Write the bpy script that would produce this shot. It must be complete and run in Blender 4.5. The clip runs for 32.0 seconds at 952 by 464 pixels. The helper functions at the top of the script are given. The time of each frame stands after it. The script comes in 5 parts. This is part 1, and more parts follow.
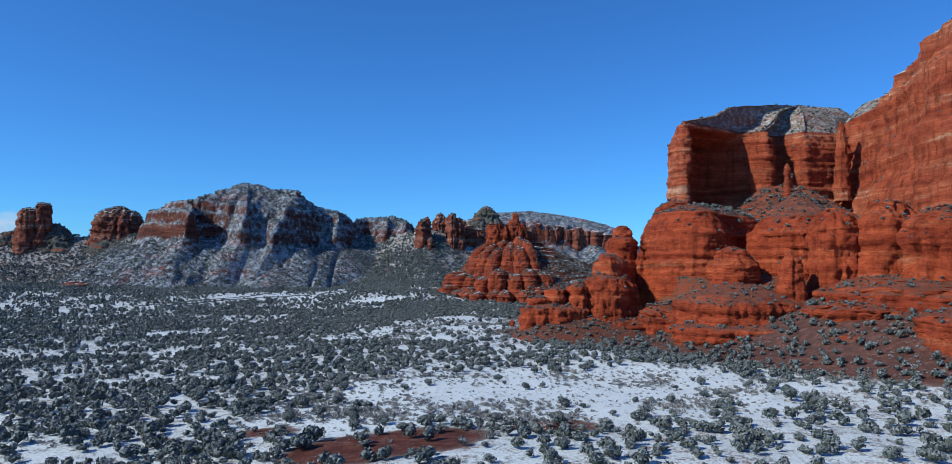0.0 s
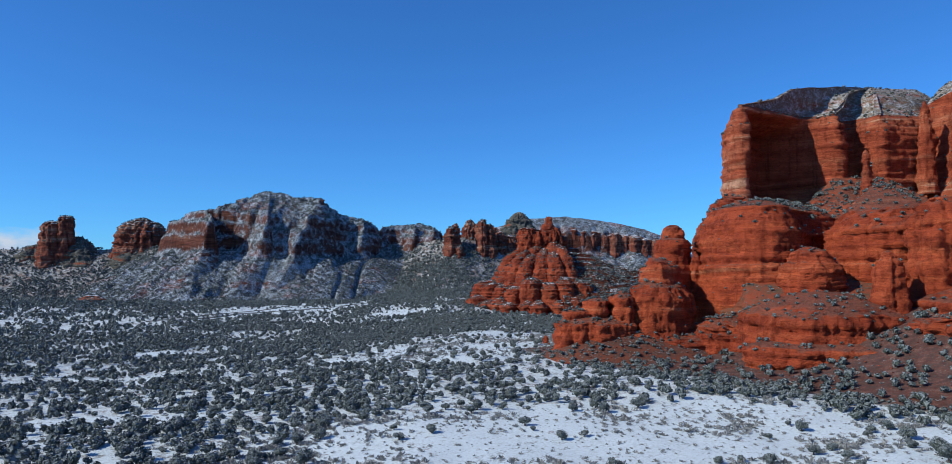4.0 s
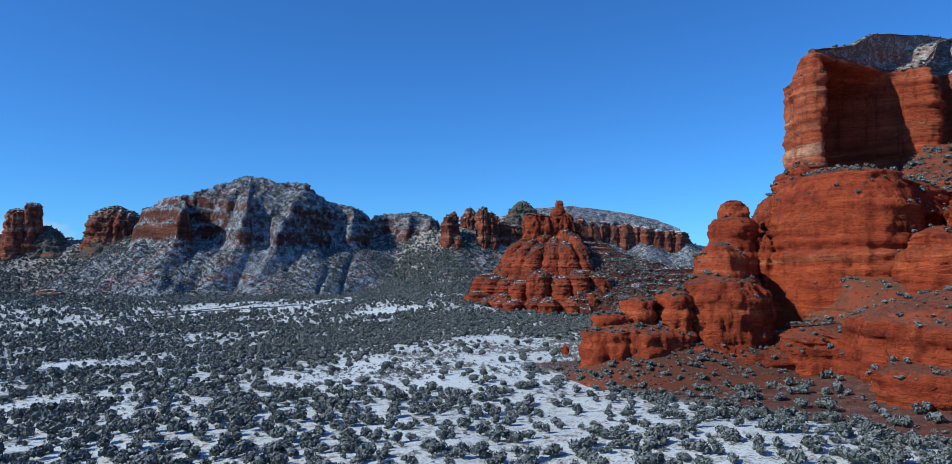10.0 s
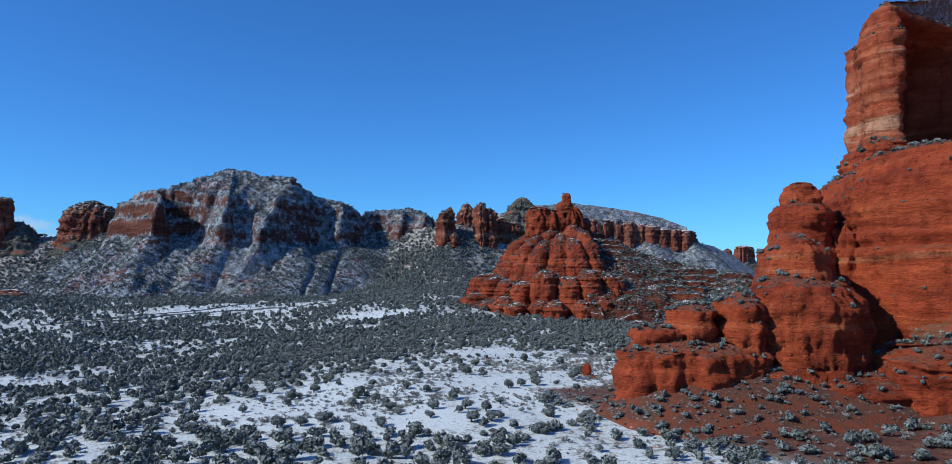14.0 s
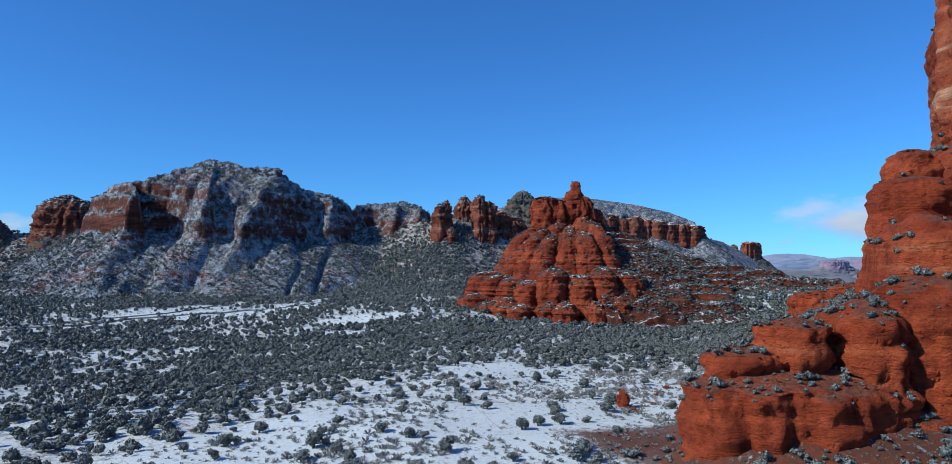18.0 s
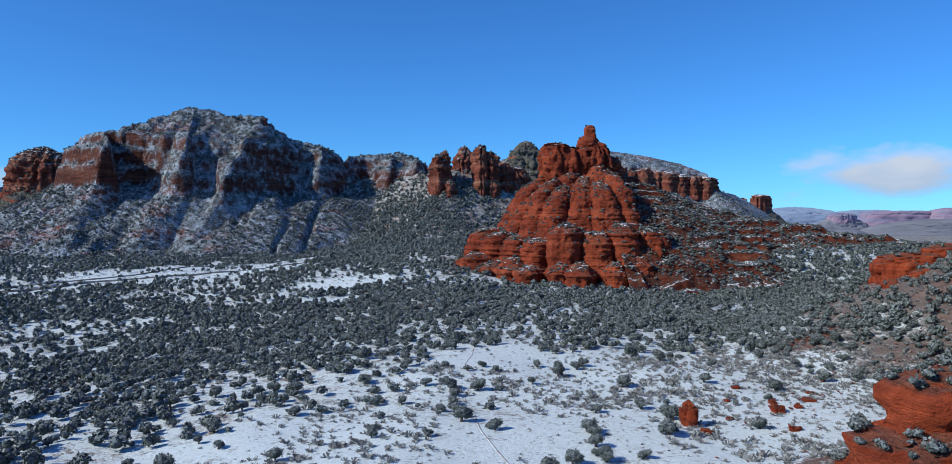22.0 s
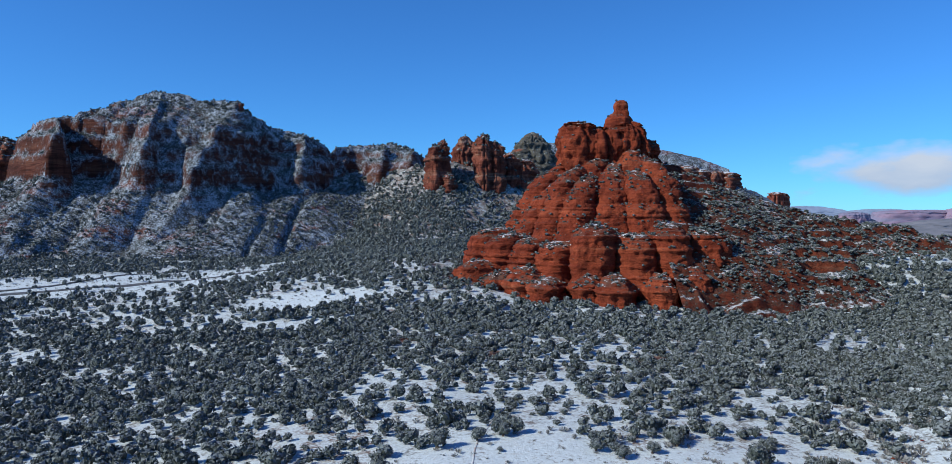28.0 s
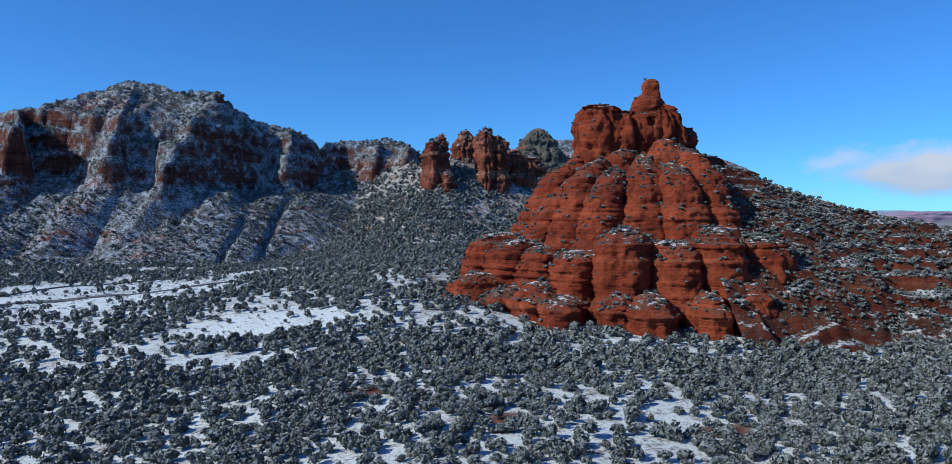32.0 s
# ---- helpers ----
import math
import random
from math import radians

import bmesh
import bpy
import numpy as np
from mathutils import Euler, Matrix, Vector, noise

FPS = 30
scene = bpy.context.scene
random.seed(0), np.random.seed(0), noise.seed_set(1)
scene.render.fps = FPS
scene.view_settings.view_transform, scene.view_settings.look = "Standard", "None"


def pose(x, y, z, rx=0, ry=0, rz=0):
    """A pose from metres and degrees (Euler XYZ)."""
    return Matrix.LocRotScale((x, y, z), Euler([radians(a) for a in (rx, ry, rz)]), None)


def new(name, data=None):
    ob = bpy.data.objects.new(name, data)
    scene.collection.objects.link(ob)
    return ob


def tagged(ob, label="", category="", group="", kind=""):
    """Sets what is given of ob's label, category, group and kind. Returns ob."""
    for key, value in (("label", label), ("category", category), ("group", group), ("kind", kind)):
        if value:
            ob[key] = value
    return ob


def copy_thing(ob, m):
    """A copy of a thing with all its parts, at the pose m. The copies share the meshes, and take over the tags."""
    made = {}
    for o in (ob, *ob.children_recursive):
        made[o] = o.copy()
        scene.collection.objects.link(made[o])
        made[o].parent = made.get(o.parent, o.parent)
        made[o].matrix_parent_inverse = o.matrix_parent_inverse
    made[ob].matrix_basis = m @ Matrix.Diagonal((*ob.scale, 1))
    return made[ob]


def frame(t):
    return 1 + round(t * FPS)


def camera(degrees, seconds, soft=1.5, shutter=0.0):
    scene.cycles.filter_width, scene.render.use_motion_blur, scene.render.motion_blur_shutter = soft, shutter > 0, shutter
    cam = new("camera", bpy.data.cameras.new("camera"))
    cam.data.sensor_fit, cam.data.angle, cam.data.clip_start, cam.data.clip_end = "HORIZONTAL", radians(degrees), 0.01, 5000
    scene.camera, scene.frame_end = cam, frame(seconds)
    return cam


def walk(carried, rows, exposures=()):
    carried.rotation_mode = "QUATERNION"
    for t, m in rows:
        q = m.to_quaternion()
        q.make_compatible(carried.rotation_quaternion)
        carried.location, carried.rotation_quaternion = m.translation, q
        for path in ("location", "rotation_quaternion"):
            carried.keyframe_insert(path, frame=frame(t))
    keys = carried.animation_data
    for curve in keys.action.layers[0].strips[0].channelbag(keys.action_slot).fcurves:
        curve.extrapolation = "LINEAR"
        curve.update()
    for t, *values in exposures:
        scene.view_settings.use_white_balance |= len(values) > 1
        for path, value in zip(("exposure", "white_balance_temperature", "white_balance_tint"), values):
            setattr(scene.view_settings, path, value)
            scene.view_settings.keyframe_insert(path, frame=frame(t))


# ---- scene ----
# ---- camera: seconds, x, y, z, tilt up, turn left, lean ----
PATH = [
    (0, -0.00, -639.97, 54.85, 2.739, -1.762, 0.568),
    (0.5, 1.87, -630.31, 54.79, 2.894, -1.365, 0.530),
    (1, 3.68, -620.65, 54.73, 3.124, -0.920, 0.470),
    (1.5, 5.30, -610.94, 54.68, 3.274, -0.473, 0.383),
    (2, 6.61, -601.16, 54.64, 3.376, -0.073, 0.284),
    (2.5, 7.57, -591.28, 54.60, 3.434, 0.272, 0.174),
    (3, 8.19, -581.32, 54.54, 3.459, 0.552, 0.062),
    (3.5, 8.53, -571.30, 54.46, 3.470, 0.785, -0.041),
    (5.5, 8.05, -531.02, 53.80, 3.281, 1.189, -0.299),
    (6, 7.99, -520.80, 53.60, 3.240, 1.213, -0.312),
    (7, 7.99, -500.23, 53.21, 3.158, 1.200, -0.287),
    (8, 8.00, -479.51, 52.91, 3.103, 1.184, -0.212),
    (9, 7.89, -458.69, 52.72, 3.025, 1.109, -0.117),
    (10, 7.57, -437.86, 52.60, 2.986, 1.019, -0.019),
    (11, 7.06, -417.06, 52.50, 2.970, 0.926, 0.066),
    (12, 6.29, -396.37, 52.40, 2.973, 0.847, 0.097),
    (13, 5.42, -375.99, 52.30, 2.985, 0.782, 0.131),
    (14, 4.68, -355.79, 52.23, 2.992, 0.744, 0.159),
    (14.5, 4.34, -345.73, 52.22, 3.009, 0.700, 0.159),
    (16.5, 3.42, -306.00, 52.35, 3.091, 0.616, 0.113),
    (17, 3.18, -296.19, 52.40, 3.108, 0.593, 0.088),
    (17.5, 2.95, -286.39, 52.46, 3.128, 0.590, 0.058),
    (18, 2.73, -276.62, 52.54, 2.770, 0.579, 0.024),
    (18.5, 2.58, -266.93, 52.65, 2.286, 0.575, 0.007),
    (19, 2.46, -257.33, 52.80, 1.783, 0.584, -0.014),
    (19.5, 2.34, -247.75, 52.99, 1.242, 0.586, -0.055),
    (20, 2.22, -238.16, 53.22, 0.684, 0.602, -0.100),
    (20.5, 2.09, -228.56, 53.44, 0.154, 0.613, -0.129),
    (21, 1.92, -218.98, 53.61, -0.256, 0.622, -0.154),
    (21.5, 1.72, -209.41, 53.71, -0.555, 0.613, -0.161),
    (22, 1.52, -199.82, 53.74, -0.795, 0.621, -0.148),
    (22.5, 1.25, -190.20, 53.72, -0.856, 0.638, -0.130),
    (23, 0.97, -180.52, 53.67, -0.913, 0.622, -0.115),
    (24, 0.43, -160.97, 53.59, -0.940, 0.623, -0.106),
    (25, 0.01, -141.23, 53.56, -0.972, 0.653, -0.090),
    (25.5, -0.14, -131.29, 53.57, -0.967, 0.654, -0.079),
    (27.5, -0.33, -91.08, 53.82, -0.915, 0.698, -0.013),
    (28, -0.41, -80.94, 53.89, -0.915, 0.735, -0.016),
    (29, -0.48, -60.67, 54.05, -0.929, 0.817, -0.050),
    (30, -0.46, -40.39, 54.32, -0.904, 0.857, -0.057),
    (31, -0.30, -20.18, 54.70, -0.850, 0.920, 0.000),
    (32, 0.00, -0.03, 55.15, -0.846, 0.939, 0.055),
]
cam = camera(66.0, 32.0, soft=0.65)
walk(cam, [(t, pose(x, y, z, 90 + up, 0, left) @ pose(0, 0, 0, 0, 0, lean))
           for t, x, y, z, up, left, lean in PATH])
# ---- light ----
SUN_AZ, SUN_EL = radians(-112), radians(37)      # from the left of the way
sun_way = Vector((math.sin(SUN_AZ) * math.cos(SUN_EL), math.cos(SUN_AZ) * math.cos(SUN_EL), math.sin(SUN_EL)))
world = bpy.data.worlds.new("winter_sky")
scene.world = world
world.use_nodes = True
wn = world.node_tree.nodes
sky = wn.new("ShaderNodeTexSky")
sky.sky_type, sky.sun_disc = "NISHITA", False
sky.sun_elevation, sky.sun_rotation = SUN_EL, SUN_AZ
sky.altitude, sky.air_density, sky.dust_density, sky.ozone_density = 1300, 1.0, 0.0, 3.0
wn["Background"].inputs["Strength"].default_value = 0.10
deep = wn.new("ShaderNodeMix")                    # the dry high-desert air: a deeper blue
deep.data_type, deep.blend_type = "RGBA", "MULTIPLY"
deep.inputs[0].default_value = 1.0
deep.inputs[7].default_value = (0.33, 0.87, 1.50, 1)
world.node_tree.links.new(sky.outputs[0], deep.inputs[6])
world.node_tree.links.new(deep.outputs[2], wn["Background"].inputs["Color"])
sun_data = bpy.data.lights.new("sun", "SUN")
sun_data.energy, sun_data.angle, sun_data.color = 4.15, radians(0.5), (1.0, 0.985, 0.87)
sun = new("sun", sun_data)
sun.rotation_mode = "QUATERNION"
sun.rotation_quaternion = sun_way.to_track_quat("Z", "Y")
scene.view_settings.exposure = 0.0

# ---- materials ----


class Nodes:
    """A small writer of node materials."""

    def __init__(self, name):
        self.mat = bpy.data.materials.new(name)
        self.mat.use_nodes = True
        self.tree = self.mat.node_tree
        self.bsdf = self.tree.nodes["Principled BSDF"]
        self.pos = self.tree.nodes.new("ShaderNodeNewGeometry")

    def link(self, a, b):
        self.tree.links.new(a, b)

    def scaled(self, sx, sy, sz):
        n = self.tree.nodes.new("ShaderNodeVectorMath")
        n.operation = "MULTIPLY"
        self.link(self.pos.outputs["Position"], n.inputs[0])
        n.inputs[1].default_value = (sx, sy, sz)
        return n.outputs[0]

    def noise(self, sx, sy, sz, detail=4, rough=0.6, warp=0.0):
        n = self.tree.nodes.new("ShaderNodeTexNoise")
        n.inputs["Scale"].default_value = 1.0
        n.inputs["Detail"].default_value = detail
        n.inputs["Roughness"].default_value = rough
        n.inputs["Distortion"].default_value = warp
        self.link(self.scaled(sx, sy, sz), n.inputs["Vector"])
        return n.outputs["Fac"]

    def cracks(self, sx, sy, sz, wander):
        """Distance to the nearest joint of a bedded, jointed rock."""
        n = self.tree.nodes.new("ShaderNodeTexVoronoi")
        n.feature = "DISTANCE_TO_EDGE"
        n.inputs["Scale"].default_value = 1.0
        shift = self.tree.nodes.new("ShaderNodeTexNoise")
        shift.inputs["Scale"].default_value, shift.inputs["Detail"].default_value = 1.0, 4
        self.link(self.scaled(sx * 1.7, sy * 1.7, sz * 1.2), shift.inputs["Vector"])
        both = self.tree.nodes.new("ShaderNodeVectorMath")
        both.operation = "MULTIPLY_ADD"
        self.link(shift.outputs["Color"], both.inputs[0])
        both.inputs[1].default_value = (wander, wander, wander)
        self.link(self.scaled(sx, sy, sz), both.inputs[2])
        self.link(both.outputs[0], n.inputs["Vector"])
        return n.outputs["Distance"]

    def ramp(self, fac, stops):
        n = self.tree.nodes.new("ShaderNodeValToRGB")
        e = n.color_ramp.elements
        while len(e) < len(stops):
            e.new(0.5)
        for k, (p, c) in enumerate(stops):
            e[k].position = p
            e[k].color = (*c, 1) if len(c) == 3 else c
        self.link(fac, n.inputs[0])
        return n.outputs[0]

    def grey(self, fac, a, b):
        return self.ramp(fac, [(a, (0, 0, 0)), (b, (1, 1, 1))])

    def mix(self, fac, a, b, mode="MIX"):
        n = self.tree.nodes.new("ShaderNodeMix")
        n.data_type, n.blend_type = "RGBA", mode
        for sock, v in ((n.inputs[0], fac), (n.inputs[6], a), (n.inputs[7], b)):
            if isinstance(v, (int, float)):
                sock.default_value = v
            elif isinstance(v, tuple):
                sock.default_value = (*v, 1)
            else:
                self.link(v, sock)
        return n.outputs[2]

    def math(self, op, a, b=0.0, clamp=False):
        n = self.tree.nodes.new("ShaderNodeMath")
        n.operation, n.use_clamp = op, clamp
        for sock, v in ((n.inputs[0], a), (n.inputs[1], b)):
            if isinstance(v, (int, float)):
                sock.default_value = v
            else:
                self.link(v, sock)
        return n.outputs[0]

    def up(self):
        n = self.tree.nodes.new("ShaderNodeSeparateXYZ")
        self.link(self.pos.outputs["Normal"], n.inputs[0])
        return n.outputs["Z"]

    def attribute(self, name):
        n = self.tree.nodes.new("ShaderNodeAttribute")
        n.attribute_name = name
        return n

    def bump(self, height, strength, distance):
        n = self.tree.nodes.new("ShaderNodeBump")
        n.inputs["Strength"].default_value = strength
        n.inputs["Distance"].default_value = distance
        self.link(height, n.inputs["Height"])
        self.link(n.outputs[0], self.bsdf.inputs["Normal"])

    def done(self, colour, rough=0.9):
        if isinstance(colour, tuple):
            self.bsdf.inputs["Base Color"].default_value = (*colour, 1)
        else:
            self.link(colour, self.bsdf.inputs["Base Color"])
        self.bsdf.inputs["Roughness"].default_value = rough
        self.bsdf.inputs["Specular IOR Level"].default_value = 0.2
        return self.mat


def rock_material(name, low, mid, high, pale, snow_from, snow_to, size=1.0, pale_from=0.62, scrub=0.0, dirt=0.0):
    """Bedded sandstone: colour by bed, dark streaks down the faces, snow on what lies flat."""
    m = Nodes(name)
    beds = m.noise(0.007, 0.007, 0.10 / size, 6, 0.68, 0.6)
    colour = m.ramp(beds, [(0.30, low), (0.48, mid), (0.60, high), (pale_from + 0.06, pale)])
    fine = m.noise(0.24 / size, 0.24 / size, 0.72 / size, 6, 0.8, 1.2)
    colour = m.mix(m.grey(fine, 0.38, 0.50), m.mix(1.0, colour, (0.82, 0.77, 0.76), "MULTIPLY"), colour)
    thin = m.noise(0.07 / size, 0.07 / size, 0.9 / size, 6, 0.76, 0.5)             # thin beds, each its own shade
    colour = m.mix(m.grey(thin, 0.36, 0.62), m.mix(1.0, colour, (0.86, 0.80, 0.80), "MULTIPLY"), m.mix(1.0, colour, (1.10, 1.10, 1.10), "MULTIPLY"))
    stain = m.noise(0.035 / size, 0.035 / size, 0.05 / size, 5, 0.65, 0.5)
    colour = m.mix(m.grey(stain, 0.46, 0.66), colour, m.mix(1.0, colour, (0.66, 0.61, 0.62), "MULTIPLY"))
    joints = m.noise(0.42 / size, 0.42 / size, 0.62 / size, 6, 0.75, 0.8)
    colour = m.mix(m.grey(joints, 0.32, 0.45), m.mix(1.0, colour, (0.58, 0.52, 0.52), "MULTIPLY"), colour)
    crack = m.cracks(0.085 / size, 0.085 / size, 0.42 / size, 0.9)
    colour = m.mix(m.math("MAXIMUM", m.grey(crack, 0.0, 0.05), m.grey(m.noise(0.06 / size, 0.06 / size, 0.1 / size, 3), 0.42, 0.56)), m.mix(1.0, colour, (0.78, 0.72, 0.72), "MULTIPLY"), colour)
    blotch = m.noise(0.09 / size, 0.09 / size, 0.13 / size, 5, 0.7)
    colour = m.mix(m.grey(blotch, 0.40, 0.62), m.mix(1.0, colour, (0.84, 0.80, 0.80), "MULTIPLY"), m.mix(1.0, colour, (1.14, 1.14, 1.14), "MULTIPLY"))
    streak = m.noise(0.22 / size, 0.22 / size, 0.018 / size, 4, 0.6)
    colour = m.mix(m.grey(streak, 0.52, 0.72), colour, m.mix(1.0, colour, (0.48, 0.42, 0.42), "MULTIPLY"))
    grain = m.noise(0.8 / size, 0.8 / size, 0.8 / size, 5, 0.7)
    colour = m.mix(m.math("MULTIPLY", m.grey(grain, 0.3, 0.7), 0.35), colour, m.mix(1.0, colour, (1.35, 1.3, 1.25), "MULTIPLY"))
    patch = m.noise(0.30 / size, 0.30 / size, 0.30 / size, 5, 0.75)
    lie = m.math("ADD", m.up(), m.math("MULTIPLY", m.math("SUBTRACT", patch, 0.5), 0.9))
    if scrub:
        dots = m.noise(0.5 / size, 0.5 / size, 0.5 / size, 3, 0.6)
        colour = m.mix(m.math("MULTIPLY", m.grey(lie, snow_from - 0.25, snow_to - 0.2), m.grey(dots, 0.42, 0.5)), colour, (0.06, 0.065, 0.05))
    if dirt:
        lies = m.math("ADD", m.up(), m.math("MULTIPLY", m.math("SUBTRACT", m.noise(0.11, 0.11, 0.11, 5, 0.7), 0.5), 0.8))
        earth = m.mix(m.grey(m.noise(0.9, 0.9, 0.9, 4, 0.75), 0.38, 0.62), (0.085, 0.048, 0.034), (0.21, 0.135, 0.10))
        colour = m.mix(m.math("MULTIPLY", m.grey(lies, 0.72, 0.92), dirt), colour, earth)
    colour = m.mix(m.grey(lie, snow_from, snow_to), colour, (0.78, 0.80, 0.83))
    bed_h = m.math("ADD", m.math("ADD", m.math("MULTIPLY", fine, 0.8), m.math("MULTIPLY", grain, 0.7)), m.math("ADD", m.math("MULTIPLY", joints, 0.9), m.math("MULTIPLY", m.grey(crack, 0.0, 0.08), 0.12)))
    bed_h = m.math("ADD", bed_h, m.math("MULTIPLY", thin, 0.45))
    m.bump(bed_h, 1.0, 1.7 * size)
    return m.done(colour, 0.92)


RED = rock_material("red_sandstone", (0.25, 0.045, 0.020), (0.46, 0.088, 0.034), (0.55, 0.125, 0.048), (0.60, 0.22, 0.11), 1.02, 1.24, dirt=0.6)
RED_BELL = rock_material("dark_red_sandstone", (0.20, 0.040, 0.020), (0.36, 0.074, 0.032), (0.43, 0.102, 0.044), (0.47, 0.17, 0.09), 0.98, 1.2, dirt=0.8)
RED_HIGH = rock_material("banded_red_sandstone", (0.26, 0.050, 0.024), (0.45, 0.105, 0.047), (0.54, 0.18, 0.09), (0.66, 0.38, 0.24), 0.95, 1.15, 1.0, 0.58, dirt=0.7)
FAR_ROCK = rock_material("far_red_sandstone", (0.15, 0.046, 0.030), (0.28, 0.088, 0.056), (0.36, 0.16, 0.105), (0.48, 0.32, 0.23), 0.74, 1.04, 1.3, 0.58, 0.9)


def slope_material(name, soil, snow, size=1.0, cover=0.5, second=(0.10, 0.095, 0.075)):
    """A scree or scrub slope dusted with snow."""
    m = Nodes(name)
    a = m.noise(0.14 / size, 0.14 / size, 0.22 / size, 6, 0.8)
    b = m.noise(0.7 / size, 0.7 / size, 0.9 / size, 4, 0.75)
    c = m.noise(0.02, 0.02, 0.08, 4, 0.6)
    colour = m.mix(m.grey(a, 0.4, 0.6), soil, second)
    colour = m.mix(m.grey(c, 0.58, 0.68), colour, (0.22, 0.06, 0.03))
    both = m.math("ADD", m.math("MULTIPLY", a, 0.5), m.math("MULTIPLY", b, 0.5))
    colour = m.mix(m.grey(both, cover - 0.05, cover + 0.09), colour, snow)
    m.bump(both, 0.8, 1.5 * size)
    return m.done(colour, 0.95)


SCREE_RED = rock_material("snowy_red_ledges", (0.10, 0.022, 0.012), (0.17, 0.038, 0.018), (0.23, 0.060, 0.028), (0.28, 0.11, 0.06), 0.88, 1.18, 1.0, 0.62, 1.6)
RED_EARTH = slope_material("red_earth_slope", (0.165, 0.046, 0.025), (0.55, 0.57, 0.60), 1.0, 0.60, (0.070, 0.042, 0.032))
LEDGE_EARTH = slope_material("red_ledge_earth", (0.25, 0.054, 0.025), (0.55, 0.57, 0.60), 1.2, 0.62, (0.095, 0.062, 0.040))
SCREE = slope_material("snowy_scree", (0.18, 0.115, 0.07), (0.56, 0.58, 0.60), 1.0, 0.53)
FAR_SCREE = slope_material("far_snowy_scree", (0.085, 0.078, 0.066), (0.50, 0.55, 0.61), 1.3, 0.59)


def mountain_material():
    m = Nodes("scrubby_mountain")
    beds = m.noise(0.007, 0.007, 0.09, 6, 0.68, 0.6)
    rock = m.ramp(beds, [(0.32, (0.085, 0.028, 0.019)), (0.48, (0.15, 0.048, 0.030)), (0.60, (0.22, 0.088, 0.056)), (0.72, (0.32, 0.20, 0.14))])
    streak = m.noise(0.14, 0.14, 0.012, 4, 0.6)
    rock = m.mix(m.grey(streak, 0.5, 0.7), rock, m.mix(1.0, rock, (0.5, 0.45, 0.45), "MULTIPLY"))
    fine = m.noise(0.03, 0.03, 0.5, 4, 0.7)
    rock = m.mix(m.grey(fine, 0.38, 0.62), m.mix(1.0, rock, (0.5, 0.47, 0.47), "MULTIPLY"), rock)
    a = m.noise(0.10, 0.10, 0.10, 6, 0.8)
    b = m.noise(0.7, 0.7, 0.7, 3, 0.7)
    # soil blue-grey rather than brown: some distance haze is put into its colour
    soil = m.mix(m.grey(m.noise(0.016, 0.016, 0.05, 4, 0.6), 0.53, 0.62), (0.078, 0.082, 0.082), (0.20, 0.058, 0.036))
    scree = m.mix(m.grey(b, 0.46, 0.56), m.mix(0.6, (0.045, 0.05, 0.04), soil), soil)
    both = m.math("ADD", m.math("MULTIPLY", a, 0.5), m.math("MULTIPLY", b, 0.5))
    snow = m.grey(both, 0.472, 0.58)
    # the blue of the shaded slopes is tinted into this snow colour
    scree = m.mix(snow, scree, (0.52, 0.60, 0.69))
    lie = m.math("ADD", m.up(), m.math("MULTIPLY", m.math("SUBTRACT", a, 0.5), 0.9))
    lie = m.math("ADD", lie, m.math("MULTIPLY", m.attribute("grown").outputs["Fac"], 0.13))
    colour = m.mix(m.grey(lie, 0.29, 0.54), rock, scree)
    m.bump(m.math("ADD", m.math("ADD", fine, b), a), 1.0, 2.5)
    return m.done(colour, 0.95)


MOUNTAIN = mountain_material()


def ground_material():
    m = Nodes("snowy_ground")
    soil = m.attribute("soil").outputs["Fac"]
    thin = m.attribute("thin").outputs["Fac"]
    big = m.noise(0.035, 0.035, 0.035, 5, 0.65)
    mid = m.noise(0.22, 0.22, 0.22, 5, 0.7)
    fine = m.noise(1.3, 1.3, 1.3, 4, 0.7)
    bare = m.mix(m.grey(mid, 0.40, 0.60), (0.058, 0.014, 0.009), (0.135, 0.030, 0.016))
    bare = m.mix(m.grey(m.noise(0.9, 0.9, 0.9, 5, 0.8), 0.50, 0.60), bare, (0.060, 0.040, 0.030))
    grass = m.mix(m.grey(fine, 0.35, 0.65), (0.12, 0.113, 0.102), (0.25, 0.24, 0.22))
    under = m.mix(m.grey(big, 0.45, 0.60), grass, m.mix(0.5, grass, (0.17, 0.07, 0.045)))
    under = m.mix(soil, under, bare)
    lie = m.math("ADD", m.math("MULTIPLY", mid, 0.45), m.math("ADD", m.math("MULTIPLY", fine, 0.35), m.math("MULTIPLY", big, 0.2)))
    cut = m.math("ADD", m.math("ADD", m.math("MULTIPLY", thin, 0.045), m.math("MULTIPLY", m.grey(big, 0.44, 0.62), 0.05)), m.math("MULTIPLY", soil, 0.34))
    cover = m.grey(m.math("SUBTRACT", lie, cut), 0.36, 0.45)
    colour = m.mix(cover, under, m.mix(m.grey(fine, 0.3, 0.7), (0.485, 0.55, 0.575), (0.665, 0.735, 0.765)))
    tuft = m.math("ADD", m.math("MULTIPLY", m.noise(2.6, 2.6, 2.6, 4, 0.8), 0.6), m.math("MULTIPLY", mid, 0.4))
    colour = m.mix(m.math("MULTIPLY", m.grey(tuft, 0.545, 0.61), 0.6), colour, (0.26, 0.23, 0.19))
    m.bump(m.math("ADD", mid, fine), 0.5, 0.5)
    return m.done(colour, 0.85)


GROUND = ground_material()


